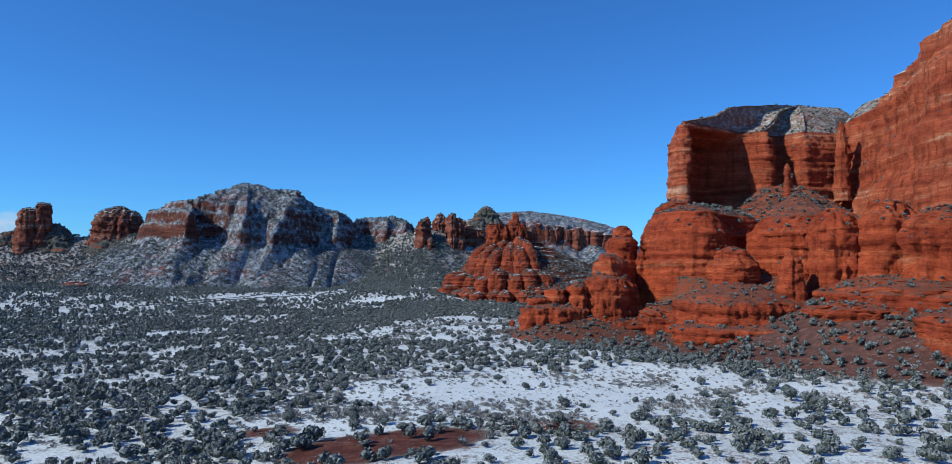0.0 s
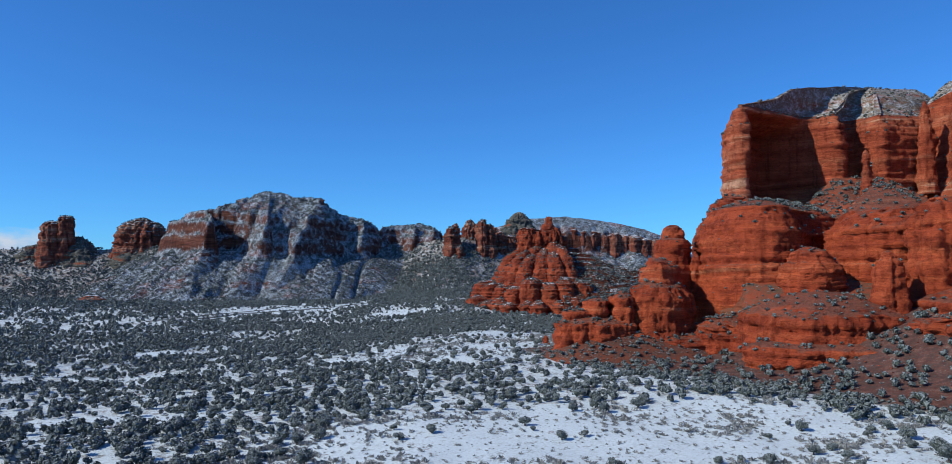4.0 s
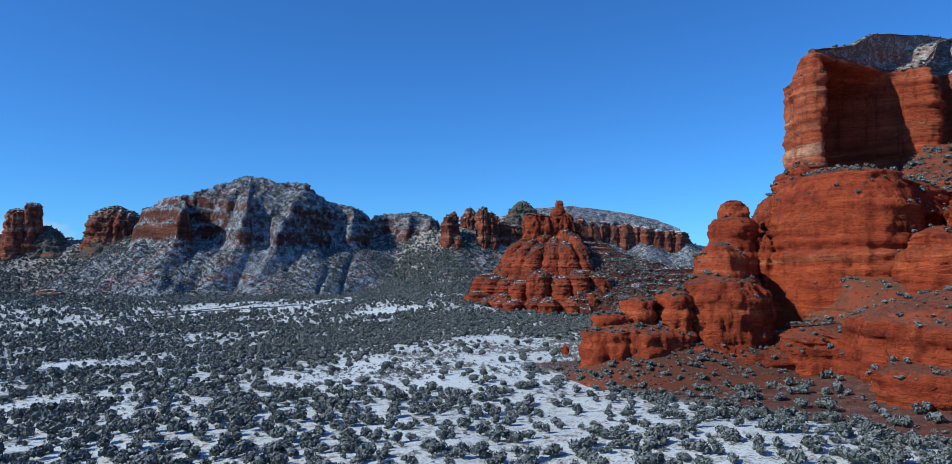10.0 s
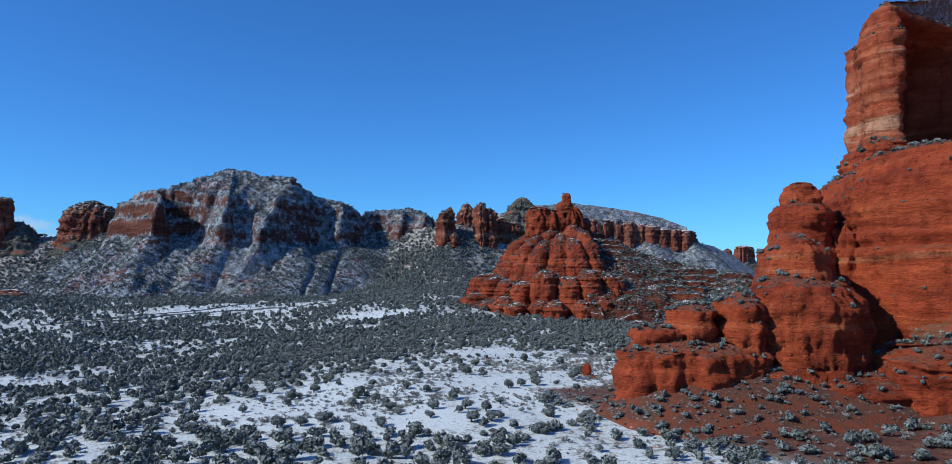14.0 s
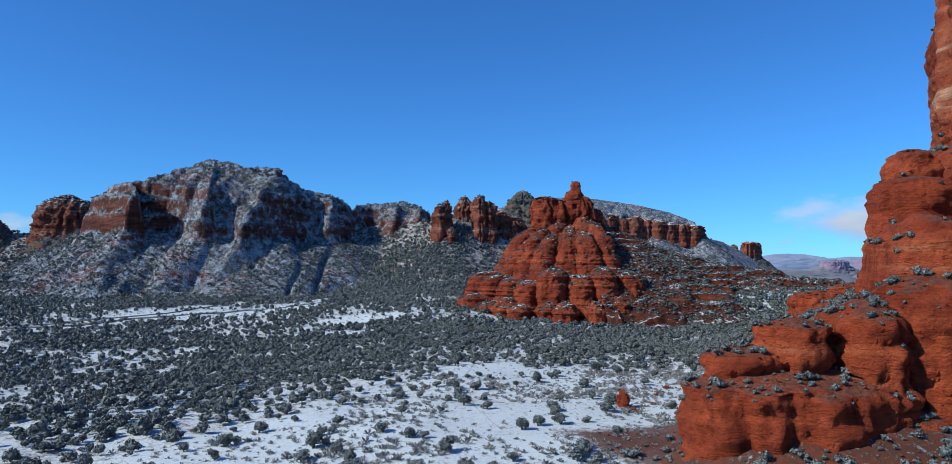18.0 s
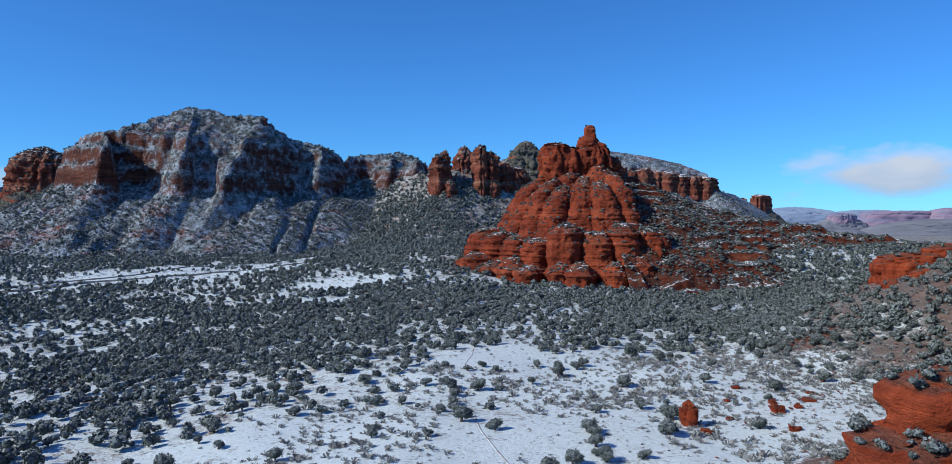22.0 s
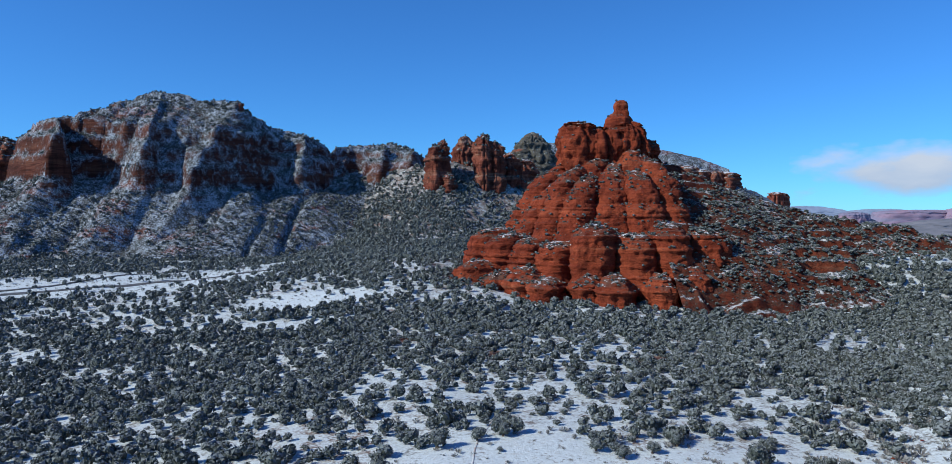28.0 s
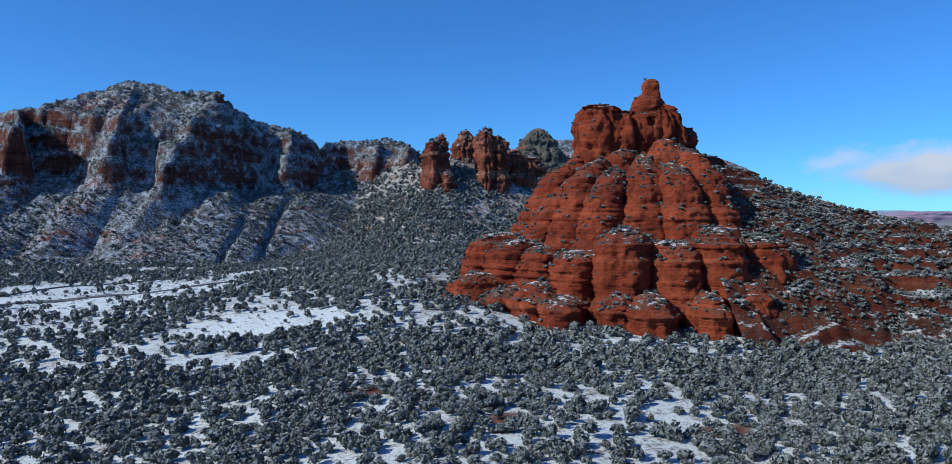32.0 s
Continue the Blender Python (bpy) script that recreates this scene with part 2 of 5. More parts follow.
def foliage_material(name, dark, light, frost):
    m = Nodes(name)
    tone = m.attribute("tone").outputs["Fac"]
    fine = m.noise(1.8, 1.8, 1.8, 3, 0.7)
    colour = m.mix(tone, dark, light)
    lie = m.math("ADD", m.up(), m.math("MULTIPLY", m.math("SUBTRACT", fine, 0.5), 1.6))
    colour = m.mix(m.math("MULTIPLY", m.grey(lie, -0.10, 1.0), frost), colour, (0.48, 0.54, 0.58))
    return m.done(colour, 0.9)


JUNIPER = foliage_material("frosted_juniper", (0.048, 0.060, 0.050), (0.112, 0.128, 0.114), 0.42)
BRUSH = foliage_material("frosted_dry_brush", (0.175, 0.172, 0.162), (0.31, 0.305, 0.29), 0.25)
BARK = Nodes("juniper_bark")
BARK = BARK.done(BARK.mix(BARK.grey(BARK.noise(6, 6, 1.5), 0.35, 0.65), (0.05, 0.038, 0.03), (0.13, 0.10, 0.08)))

# ---- noise and terrain ----


def hashed(i, j, k, seed):
    n = (i * 374761393 + j * 668265263 + k * 1274126177 + seed * 974711) & 0x7FFFFFFF
    n = ((n ^ (n >> 13)) * 1274126177) & 0x7FFFFFFF
    n = ((n ^ (n >> 16)) * 668265263) & 0x7FFFFFFF
    return ((n >> 8) & 0xFFFF) / 65535.0


def vnoise(x, y, z, seed=0):
    x, y, z = np.broadcast_arrays(np.asarray(x, float), np.asarray(y, float), np.asarray(z, float))
    i, j, k = (np.floor(a).astype(np.int64) for a in (x, y, z))
    u, v, w = x - i, y - j, z - k
    u, v, w = (a * a * (3 - 2 * a) for a in (u, v, w))
    total = 0
    for a in (0, 1):
        for b in (0, 1):
            for c in (0, 1):
                total = total + hashed(i + a, j + b, k + c, seed) * (u if a else 1 - u) * (v if b else 1 - v) * (w if c else 1 - w)
    return total


def fbm(x, y, z, octaves=4, seed=0):
    total, amp, f = 0.0, 0.5, 1.0
    for o in range(octaves):
        total = total + amp * (vnoise(x * f, y * f, z * f, seed + o) - 0.5)
        amp, f = amp * 0.5, f * 2.03
    return total


def smooth(a, b, x):
    t = np.clip((x - a) / (b - a), 0, 1)
    return t * t * (3 - 2 * t)


def bump_at(x, y, cx, cy, rx, ry, inner=0.4):
    """1 inside an ellipse, falling to 0 at its rim."""
    return 1 - smooth(inner, 1.0, np.hypot((x - cx) / rx, (y - cy) / ry))


RIDGE = [(-1500, 1020), (-960, 1080), (-780, 1090), (-640, 960), (-520, 850), (-424, 890), (-340, 890), (-240, 930), (-150, 960), (-50, 880), (25, 886), (100, 1180), (300, 1390), (480, 1400), (640, 1650)]


def ridge_distance(x, y):
    best = np.full(np.shape(x), 1e9)
    for (ax, ay), (bx, by) in zip(RIDGE, RIDGE[1:]):
        t = np.clip(((x - ax) * (bx - ax) + (y - ay) * (by - ay)) / ((bx - ax) ** 2 + (by - ay) ** 2), 0, 1)
        best = np.minimum(best, np.hypot(x - ax - t * (bx - ax), y - ay - t * (by - ay)))
    return best


def terrain(x, y):
    x, y = np.asarray(x, float), np.asarray(y, float)
    h = 5 + 0.075 * np.clip(x + 10, -200, 0)
    h = h - 32 * smooth(900, 2600, y) + 22 * smooth(150, 480, y) * (1 - smooth(-60, 40, x))     # the valley floor climbs towards the road
    d = ridge_distance(x, y)
    gully = np.abs(fbm(x * 0.012, y * 0.004, 2.0, 3, 13))
    foot = np.clip(1 - d / 215, 0, 1)
    h = h + 108 * foot ** 1.7 - 5 * foot ** 1.5 * (1 - foot) * (1 - smooth(0, 0.10, gully))
    h = h + 11 * bump_at(x, y, 95, 400, 230, 170, 0.15) + 20 * bump_at(x, y, 250, 390, 260, 120, 0.1)
    h = h + 34 * bump_at(x, y, 330, -140, 215, 300, 0.30)
    h = h + 14 * bump_at(x, y, 105, -85, 70, 48, 0.2)
    h = h + 36 * bump_at(x, y, 250, 70, 165, 150, 0.25)
    h = h + 18 * smooth(130, 400, x) * (1 - smooth(250, 800, y))
    h = h + 10 * fbm(x * 0.006, y * 0.006, 0, 4, 11) + 3.0 * fbm(x * 0.035, y * 0.035, 0, 3, 12)
    return h


def axis(edges):
    out = [edges[0][0]]
    for a, b, step in edges:
        out += list(np.arange(a + step, b + step * 0.5, step))
    return np.array(out)


MEADOWS = [(35, -337, 134, 74), (-10, -72, 112, 62), (50, 28, 84, 58), (60, -40, 60, 70), (-225, 440, 100, 72), (-290, 400, 76, 42), (-185, 505, 60, 70), (-280, 640, 40, 45), (-120, 640, 60, 34), (-98, 312, 42, 20), (-92, 260, 28, 11),
           (-250, 20, 60, 22), (-210, -120, 60, 16), (-150, -260, 50, 14)]


def openness(x, y):
    """1 on the open snow, 0 in the woods."""
    o = np.zeros(np.shape(x))
    wob = 0.8 * fbm(x * 0.02, y * 0.02, 3.0, 4, 31)
    for cx, cy, rx, ry in MEADOWS:
        o = np.maximum(o, 1 - smooth(0.75, 1.05, np.hypot((x - cx) / rx, (y - cy) / ry) + wob))
    return o * smooth(0.8, 1.1, np.hypot((x + 62) / 46, (y - 72) / 56) + 0.5 * wob)      # the tongue of woods beside the meadow


def clearing(x, y):
    """The bare red clearing near the start of the way."""
    wob = 0.9 * fbm(x * 0.06, y * 0.06, 5.0, 4, 42)
    return 1 - smooth(0.80, 1.0, np.hypot((x + 19) / 33, (y + 426) / 20 - 0.25 * (x + 19) / 33) + wob)


BARE = [(-33, 210, 9), (56, 174, 7), (4, 181, 5), (-60, -395, 12), (34, -405, 14), (-150, 60, 10), (95, 220, 9), (20, 262, 8), (118, 60, 14)]


def soil_at(x, y):
    wob = 1.1 * fbm(x * 0.05, y * 0.05, 5.0, 4, 41)
    s = clearing(x, y)
    for cx, cy, r in BARE:
        s = np.maximum(s, 1 - smooth(0.5, 1.0, np.hypot((x - cx) / r, (y - cy) / (r * 0.7)) + wob))
    foot = x - 38 - 0.58 * (-94 - y) + 12 * wob                         # the earth slope along the foot of the great butte
    s = np.maximum(s, 0.85 * smooth(-5, 9, foot) * smooth(-400, -350, y) * (1 - smooth(-85, -50, y)))
    s = np.maximum(s, 0.5 * (1 - smooth(0.6, 1.0, np.hypot((x - 205) / 96, (y - 45) / 110) + wob)))
    s = np.maximum(s, 0.7 * (1 - smooth(0.6, 1.0, np.hypot((x - 75) / 112, (y - 400) / 112) + wob)))
    return s


def mesh_object(name, verts, faces, material, parent=None, label="", smooth_shade=True):
    me = bpy.data.meshes.new(name)
    faces = np.asarray(faces, np.int32)
    n, k = faces.shape
    me.vertices.add(len(verts))
    me.vertices.foreach_set("co", np.asarray(verts, np.float32).ravel())
    me.loops.add(n * k)
    me.loops.foreach_set("vertex_index", faces.ravel())
    me.polygons.add(n)
    me.polygons.foreach_set("loop_start", np.arange(0, n * k, k, dtype=np.int32))
    me.polygons.foreach_set("use_smooth", np.full(n, smooth_shade))
    me.update(calc_edges=True)
    me.materials.append(material)
    ob = new(name, me)
    if parent:
        ob.parent = parent
    if label:
        ob["label"] = label
    return ob


def add_attribute(ob, name, values):
    a = ob.data.attributes.new(name, "FLOAT", "POINT")
    a.data.foreach_set("value", np.asarray(values, np.float32))


def grid_faces(nu, nv, wrap=False):
    a = np.arange(nu * nv).reshape(nv, nu)
    if wrap:
        a = np.concatenate([a, a[:, :1]], axis=1)
    return np.stack([a[:-1, :-1], a[:-1, 1:], a[1:, 1:], a[1:, :-1]], -1).reshape(-1, 4)


gx = axis([(-4900, -1400, 250), (-1400, -500, 12), (-500, 420, 4), (420, 1000, 12), (1000, 4900, 250)])
gy = axis([(-4900, -900, 400), (-900, -480, 20), (-480, 520, 4), (520, 1200, 8), (1200, 2500, 40), (2500, 4900, 240)])
GX, GY = np.meshgrid(gx, gy)
ground = mesh_object("ground", np.stack([GX, GY, terrain(GX, GY)], -1).reshape(-1, 3), grid_faces(len(gx), len(gy)), GROUND)
add_attribute(ground, "soil", soil_at(GX, GY).ravel())
add_attribute(ground, "thin", (1 - openness(GX, GY) + 1.7 * np.maximum(smooth(600, 800, GY), smooth(450, 700, GX))).ravel())
tagged(ground, "desert valley floor under patchy snow and red soil", "ground", kind="structure")

# ---- rock forms ----
ROCKS = []                    # vertices and faces of all rock, for setting scrub on the ledges


def lobe(name, parent, x, y, rx, ry, z0, z1, taper=0.85, dome=0.35, turn=0, material=None, amp=1.0, segs=56, rings=34, seed=None, square=2.4, label="", bed=1.0, lean=0.0, flute=1.0, crag=1.0):
    """A rounded buttress of bedded rock: ledges by bed, clefts down its sides and a worn top; lean: metres by which its head stands back against its turn."""
    seed = lobe.count if seed is None else seed
    lobe.count += 1
    a = np.linspace(0, 2 * np.pi, segs, endpoint=False)[None, :]
    v = np.concatenate([np.linspace(0, 1 - dome, rings // 2, endpoint=False), 1 - dome + dome * np.sin(np.linspace(0, np.pi / 2, rings - rings // 2))])[:, None]
    over = np.clip((v - (1 - dome)) / dome, 0, 1)
    r = (1 + (taper - 1) * v) * np.sqrt(np.clip(1 - over ** 2.3, 0, 1))
    ca, sa = np.cos(a), np.sin(a)
    sq = (np.abs(ca) ** square + np.abs(sa) ** square) ** (-1 / square)
    c, s = math.cos(radians(turn)), math.sin(radians(turn))
    lx, ly = rx * sq * ca * r, ry * sq * sa * r
    z = z0 + (z1 - z0) * v + 0 * a
    back = lx - lean * v
    px, py = x + back * c - ly * s, y + back * s + ly * c
    size = min(rx, ry)
    bz = z + 2.4 * fbm(px * 0.012, py * 0.012, 0, 2, 5)
    beds = (smooth(0.40, 0.60, vnoise(0, 0, bz * 0.16, 7)) - 0.5) * 2.0 + (smooth(0.42, 0.58, vnoise(px * 0.01, py * 0.01, bz * 0.42, 8)) - 0.5) * 1.7 + (smooth(0.40, 0.60, vnoise(px * 0.02, py * 0.02, bz * 1.1, 9)) - 0.5) * 0.8
    k = min(1.6, size / 16)
    rough = 3.6 * fbm(px * 0.035 + seed, py * 0.035, z * 0.022, 4, 20) * k + 4.0 * crag * fbm(px * 0.15, py * 0.15, z * 0.12, 4, 21)
    rough = rough + crag * 1.5 * (smooth(0.42, 0.58, vnoise(px * 0.20, py * 0.20, z * 0.26, 26)) - 0.5) + crag * 0.9 * (smooth(0.42, 0.58, vnoise(px * 0.45, py * 0.45, z * 0.5, 27)) - 0.5)
    cleft = np.abs(fbm(px * 0.055 + 3.1 * seed, py * 0.055, z * 0.010, 3, 22))
    fine = np.abs(fbm(px * 0.16 + 1.7 * seed, py * 0.16, z * 0.02, 3, 24))
    cut = flute * (-3.4 * (1 - smooth(0.0, 0.07, cleft)) * k - 1.3 * (1 - smooth(0.0, 0.07, fine)))
    push = amp * (bed * beds + rough + cut) * np.clip(r * 2.2, 0, 1)
    nx, ny = lx / max(rx, 1e-3), ly / max(ry, 1e-3)
    ln = np.sqrt(nx ** 2 + ny ** 2) + 1e-6
    nx, ny = nx / ln, ny / ln
    px = px + push * (nx * c - ny * s)
    py = py + push * (nx * s + ny * c)
    z = z + amp * (5.0 * fbm(px * 0.06, py * 0.06, 1.7, 3, 23)) * smooth(0.3, 1, v) * min(1.3, size / 14)
    verts = np.stack([px, py, z], -1).reshape(-1, 3)
    faces = grid_faces(segs, rings, True)
    ROCKS.append((verts, faces))
    return mesh_object(name, verts, faces, material or RED, parent, label)


def along(points, step):
    """Evenly spaced rows along a smoothed line of control rows."""
    p = np.array(points, float)
    q = np.concatenate([p[:1], p, p[-1:]])
    out = []
    for k in range(len(p) - 1):
        n = max(2, int(np.hypot(*(p[k + 1] - p[k])[:2]) / step))
        t = np.linspace(0, 1, n, endpoint=False)[:, None]
        a, b_, c_, d_ = q[k], q[k + 1], q[k + 2], q[k + 3]
        out.append(0.5 * (2 * b_ + (c_ - a) * t + (2 * a - 5 * b_ + 4 * c_ - d_) * t ** 2 + (3 * b_ - a - 3 * c_ + d_) * t ** 3))
    return np.concatenate(out + [p[-1:]])


def curtain(parent, points, material, cap_material, step=4.0, bulge=14.0, gully=45.0, cap=(18, 70), amp=1.0, seed=0, names=("cliff", "upper_slope"), ledges=((0.38, 7), (0.72, 5)), batter=0.14):
    """A run of cliffs seen from the side on the right of its line: x, y, foot and brow at each control row. The brow slopes on up as scree."""
    c = along(points, step)
    t = np.gradient(c[:, :2], axis=0)
    for _ in range(3):
        t[1:-1] = (t[:-2] + t[1:-1] + t[2:]) / 3
    t /= np.hypot(t[:, 0], t[:, 1])[:, None] + 1e-9
    out = np.stack([t[:, 1], -t[:, 0]], 1)              # towards the viewer's side
    s = np.concatenate([[0], np.cumsum(np.hypot(*np.diff(c[:, :2], axis=0).T))])
    foot, brow = c[:, 2], c[:, 3]
    v = np.linspace(0, 1, 34)

    def rows(v, setback, z):
        wob = fbm(s[None, :] / gully + seed, z * 0.006, 0.5, 3, 51)
        push = bulge * (smooth(0, 0.26, np.abs(wob)) - 0.6)
        fine = fbm(s[None, :] / 9.0 + seed, z * 0.02, 1.5, 3, 52)
        push = push + 3.5 * amp * (smooth(0, 0.2, np.abs(fine)) - 0.6)
        bz = z + 2.5 * fbm(s[None, :] * 0.012, 0, 0, 2, 53)
        push = push + amp * ((smooth(0.4, 0.6, vnoise(0, 0, bz * 0.11, 54)) - 0.5) * 3.5 + (smooth(0.35, 0.65, vnoise(0, 0, bz * 0.4, 55)) - 0.5) * 1.6 + 5 * fbm(s[None, :] * 0.05, z * 0.05, 3, 3, 56))
        return c[None, :, 0] + out[None, :, 0] * (push - setback), c[None, :, 1] + out[None, :, 1] * (push - setback)

    H = (brow - foot)[None, :]
    jit = 0.06 * fbm(s[None, :] / 60.0, 0, 7.0, 3, 57) * 2
    z = foot[None, :] + H * (v[:, None] + 0 * jit)
    back = batter * H * v[:, None]
    for at, wide in ledges:
        back = back + wide * smooth(at - 0.03, at + 0.03, v[:, None] + jit)
    px, py = rows(v, back, z)
    low = np.stack([px[:1] + out[None, :, 0] * 10, py[:1] + out[None, :, 1] * 10, z[:1] - 45], -1)
    verts = np.concatenate([low, np.stack([px, py, z], -1)])
    faces = grid_faces(len(s), len(v) + 1)
    ROCKS.append((verts.reshape(-1, 3), faces))
    mesh_object(names[0], verts.reshape(-1, 3), faces, material, parent)
    u = np.linspace(0, 1, 14)[:, None]
    rise, depth = cap
    z2 = brow[None, :] + rise * np.sin(np.minimum(u, 0.6) / 0.6 * np.pi / 2) - (brow - foot)[None, :] * 0.9 * smooth(0.65, 1, u) - 0.6
    z2 = z2 + 7 * fbm(c[None, :, 0] * 0.03, c[None, :, 1] * 0.03 + u * 2, 0, 3, 58) * smooth(0, 0.2, u)
    px2, py2 = px[-1:] - out[None, :, 0] * depth * u * 1.6, py[-1:] - out[None, :, 1] * depth * u * 1.6
    top = np.stack([px2, py2, z2], -1)
    top[0] = verts[-1]
    faces = grid_faces(len(s), len(u))
    ROCKS.append((top.reshape(-1, 3), faces))
    mesh_object(names[1], top.reshape(-1, 3), faces, cap_material, parent)


lobe.count = 1


def massif(name, parent, outline, levels, spine, rise, material, step=1.7, amp=0.8, flute=1.0, seed=0, label="", bed=1.0, crag=1.0, cap_rows=12, even=False, hollow=None, cap_material=None):
    """A body of bedded rock over a plan of any shape: outline (x, y) round its foot; levels (z, inset) up its wall; a top that rises over its spine (x, y, x, y), domed or as an even slope."""
    p = np.array(outline, float)
    if np.sum(p[:, 0] * np.roll(p[:, 1], -1) - p[:, 1] * np.roll(p[:, 0], -1)) < 0:
        p = p[::-1]
    n = len(p)
    ring = []
    for k in range(n):
        a, b, c, d = p[k - 1], p[k], p[(k + 1) % n], p[(k + 2) % n]
        m = max(2, int(np.hypot(*(c - b)) / step))
        t = np.linspace(0, 1, m, endpoint=False)[:, None]
        ring.append(0.5 * (2 * b + (c - a) * t + (2 * a - 5 * b + 4 * c - d) * t ** 2 + (3 * b - a - 3 * c + d) * t ** 3))
    ring = np.concatenate(ring)
    run = np.roll(ring, -1, 0) - np.roll(ring, 1, 0)
    for _ in range(2):
        run = (np.roll(run, 1, 0) + 2 * run + np.roll(run, -1, 0)) / 4
    run /= np.hypot(run[:, 0], run[:, 1])[:, None] + 1e-9
    out = np.stack([run[:, 1], -run[:, 0]], 1)
    zs = np.array([l[0] for l in levels], float)
    rows = np.linspace(zs[0], zs[-1], max(8, int((zs[-1] - zs[0]) / 1.25)))
    inset = np.interp(rows, zs, [l[1] for l in levels])[:, None]
    z = rows[:, None] + 0 * ring[None, :, 0]
    px, py = ring[None, :, 0] - out[None, :, 0] * inset, ring[None, :, 1] - out[None, :, 1] * inset
    ax, ay, bx, by = spine
    u = np.clip(((px[-1] - ax) * (bx - ax) + (py[-1] - ay) * (by - ay)) / ((bx - ax) ** 2 + (by - ay) ** 2 + 1e-6), 0, 1)
    sx, sy = ax + u * (bx - ax), ay + u * (by - ay)
    w = np.linspace(0, 1, cap_rows + 1)[1:, None] ** 1.4
    px = np.concatenate([px, px[-1:] + (sx - px[-1:]) * w])
    py = np.concatenate([py, py[-1:] + (sy - py[-1:]) * w])
    z = np.concatenate([z, rows[-1] + (np.interp(w, *zip(*rise)) if isinstance(rise, list) else rise * (w if even else np.sin(w * np.pi / 2))) + 0 * px[:1]])
    steep = np.concatenate([np.ones(len(rows)), np.linspace(0.8, 0.0, cap_rows)])[:, None]
    bz = z + 2.4 * fbm(px * 0.012, py * 0.012, 0, 2, 5)
    beds = (smooth(0.40, 0.60, vnoise(0, 0, bz * 0.16, 7)) - 0.5) * 2.0 + (smooth(0.42, 0.58, vnoise(px * 0.01, py * 0.01, bz * 0.42, 8)) - 0.5) * 1.8 + (smooth(0.40, 0.60, vnoise(px * 0.02, py * 0.02, bz * 1.1, 9)) - 0.5) * 0.9
    rough = 4.0 * fbm(px * 0.035 + seed, py * 0.035, z * 0.022, 4, 20) + crag * (3.2 * fbm(px * 0.15, py * 0.15, z * 0.12, 4, 21) + 1.2 * (smooth(0.42, 0.58, vnoise(px * 0.20, py * 0.20, z * 0.26, 26)) - 0.5) + 0.8 * (smooth(0.42, 0.58, vnoise(px * 0.45, py * 0.45, z * 0.5, 27)) - 0.5))
    cleft = np.abs(fbm(px * 0.05 + 3.1 * seed, py * 0.05, z * 0.008, 3, 22))
    fine = np.abs(fbm(px * 0.16 + 1.7 * seed, py * 0.16, z * 0.02, 3, 24))
    push = amp * (bed * beds + rough - flute * (3.0 * (1 - smooth(0.0, 0.06, cleft)) + 1.2 * (1 - smooth(0.0, 0.07, fine)))) * steep
    if hollow:                                            # x, y, reach, depth, foot and roof of a hollow in the wall
        hx, hy, hr, depth, h0, h1 = hollow
        push = push - depth * np.clip(1.7 - 1.7 * ((px - hx) ** 2 + (py - hy) ** 2) / hr ** 2, 0, 1) * smooth(h0, h0 + 12, z) * (1 - smooth(h1 - 16, h1, z))
    px, py = px + push * out[None, :, 0], py + push * out[None, :, 1]
    z = z + 4.0 * amp * fbm(px * 0.07, py * 0.07, 1.7, 4, 23) * (1 - steep) + 1.2 * amp * fbm(px * 0.05, py * 0.05, 2.7, 3, 25)
    verts = np.stack([px, py, z], -1).reshape(-1, 3)
    faces = grid_faces(px.shape[1], px.shape[0], True)
    ROCKS.append((verts, faces))
    if cap_material:
        split = (len(rows) + 1) * px.shape[1]
        mesh_object("upper_slope", verts[split:], grid_faces(px.shape[1], px.shape[0] - len(rows) - 1, True), cap_material, parent)
        verts, faces = verts[:split + px.shape[1]], faces[:split]
    return mesh_object(name, verts, faces, material, parent, label)


def thing(name, x, y, z, label, category, group=""):
    return tagged(new(name), label, category, group)


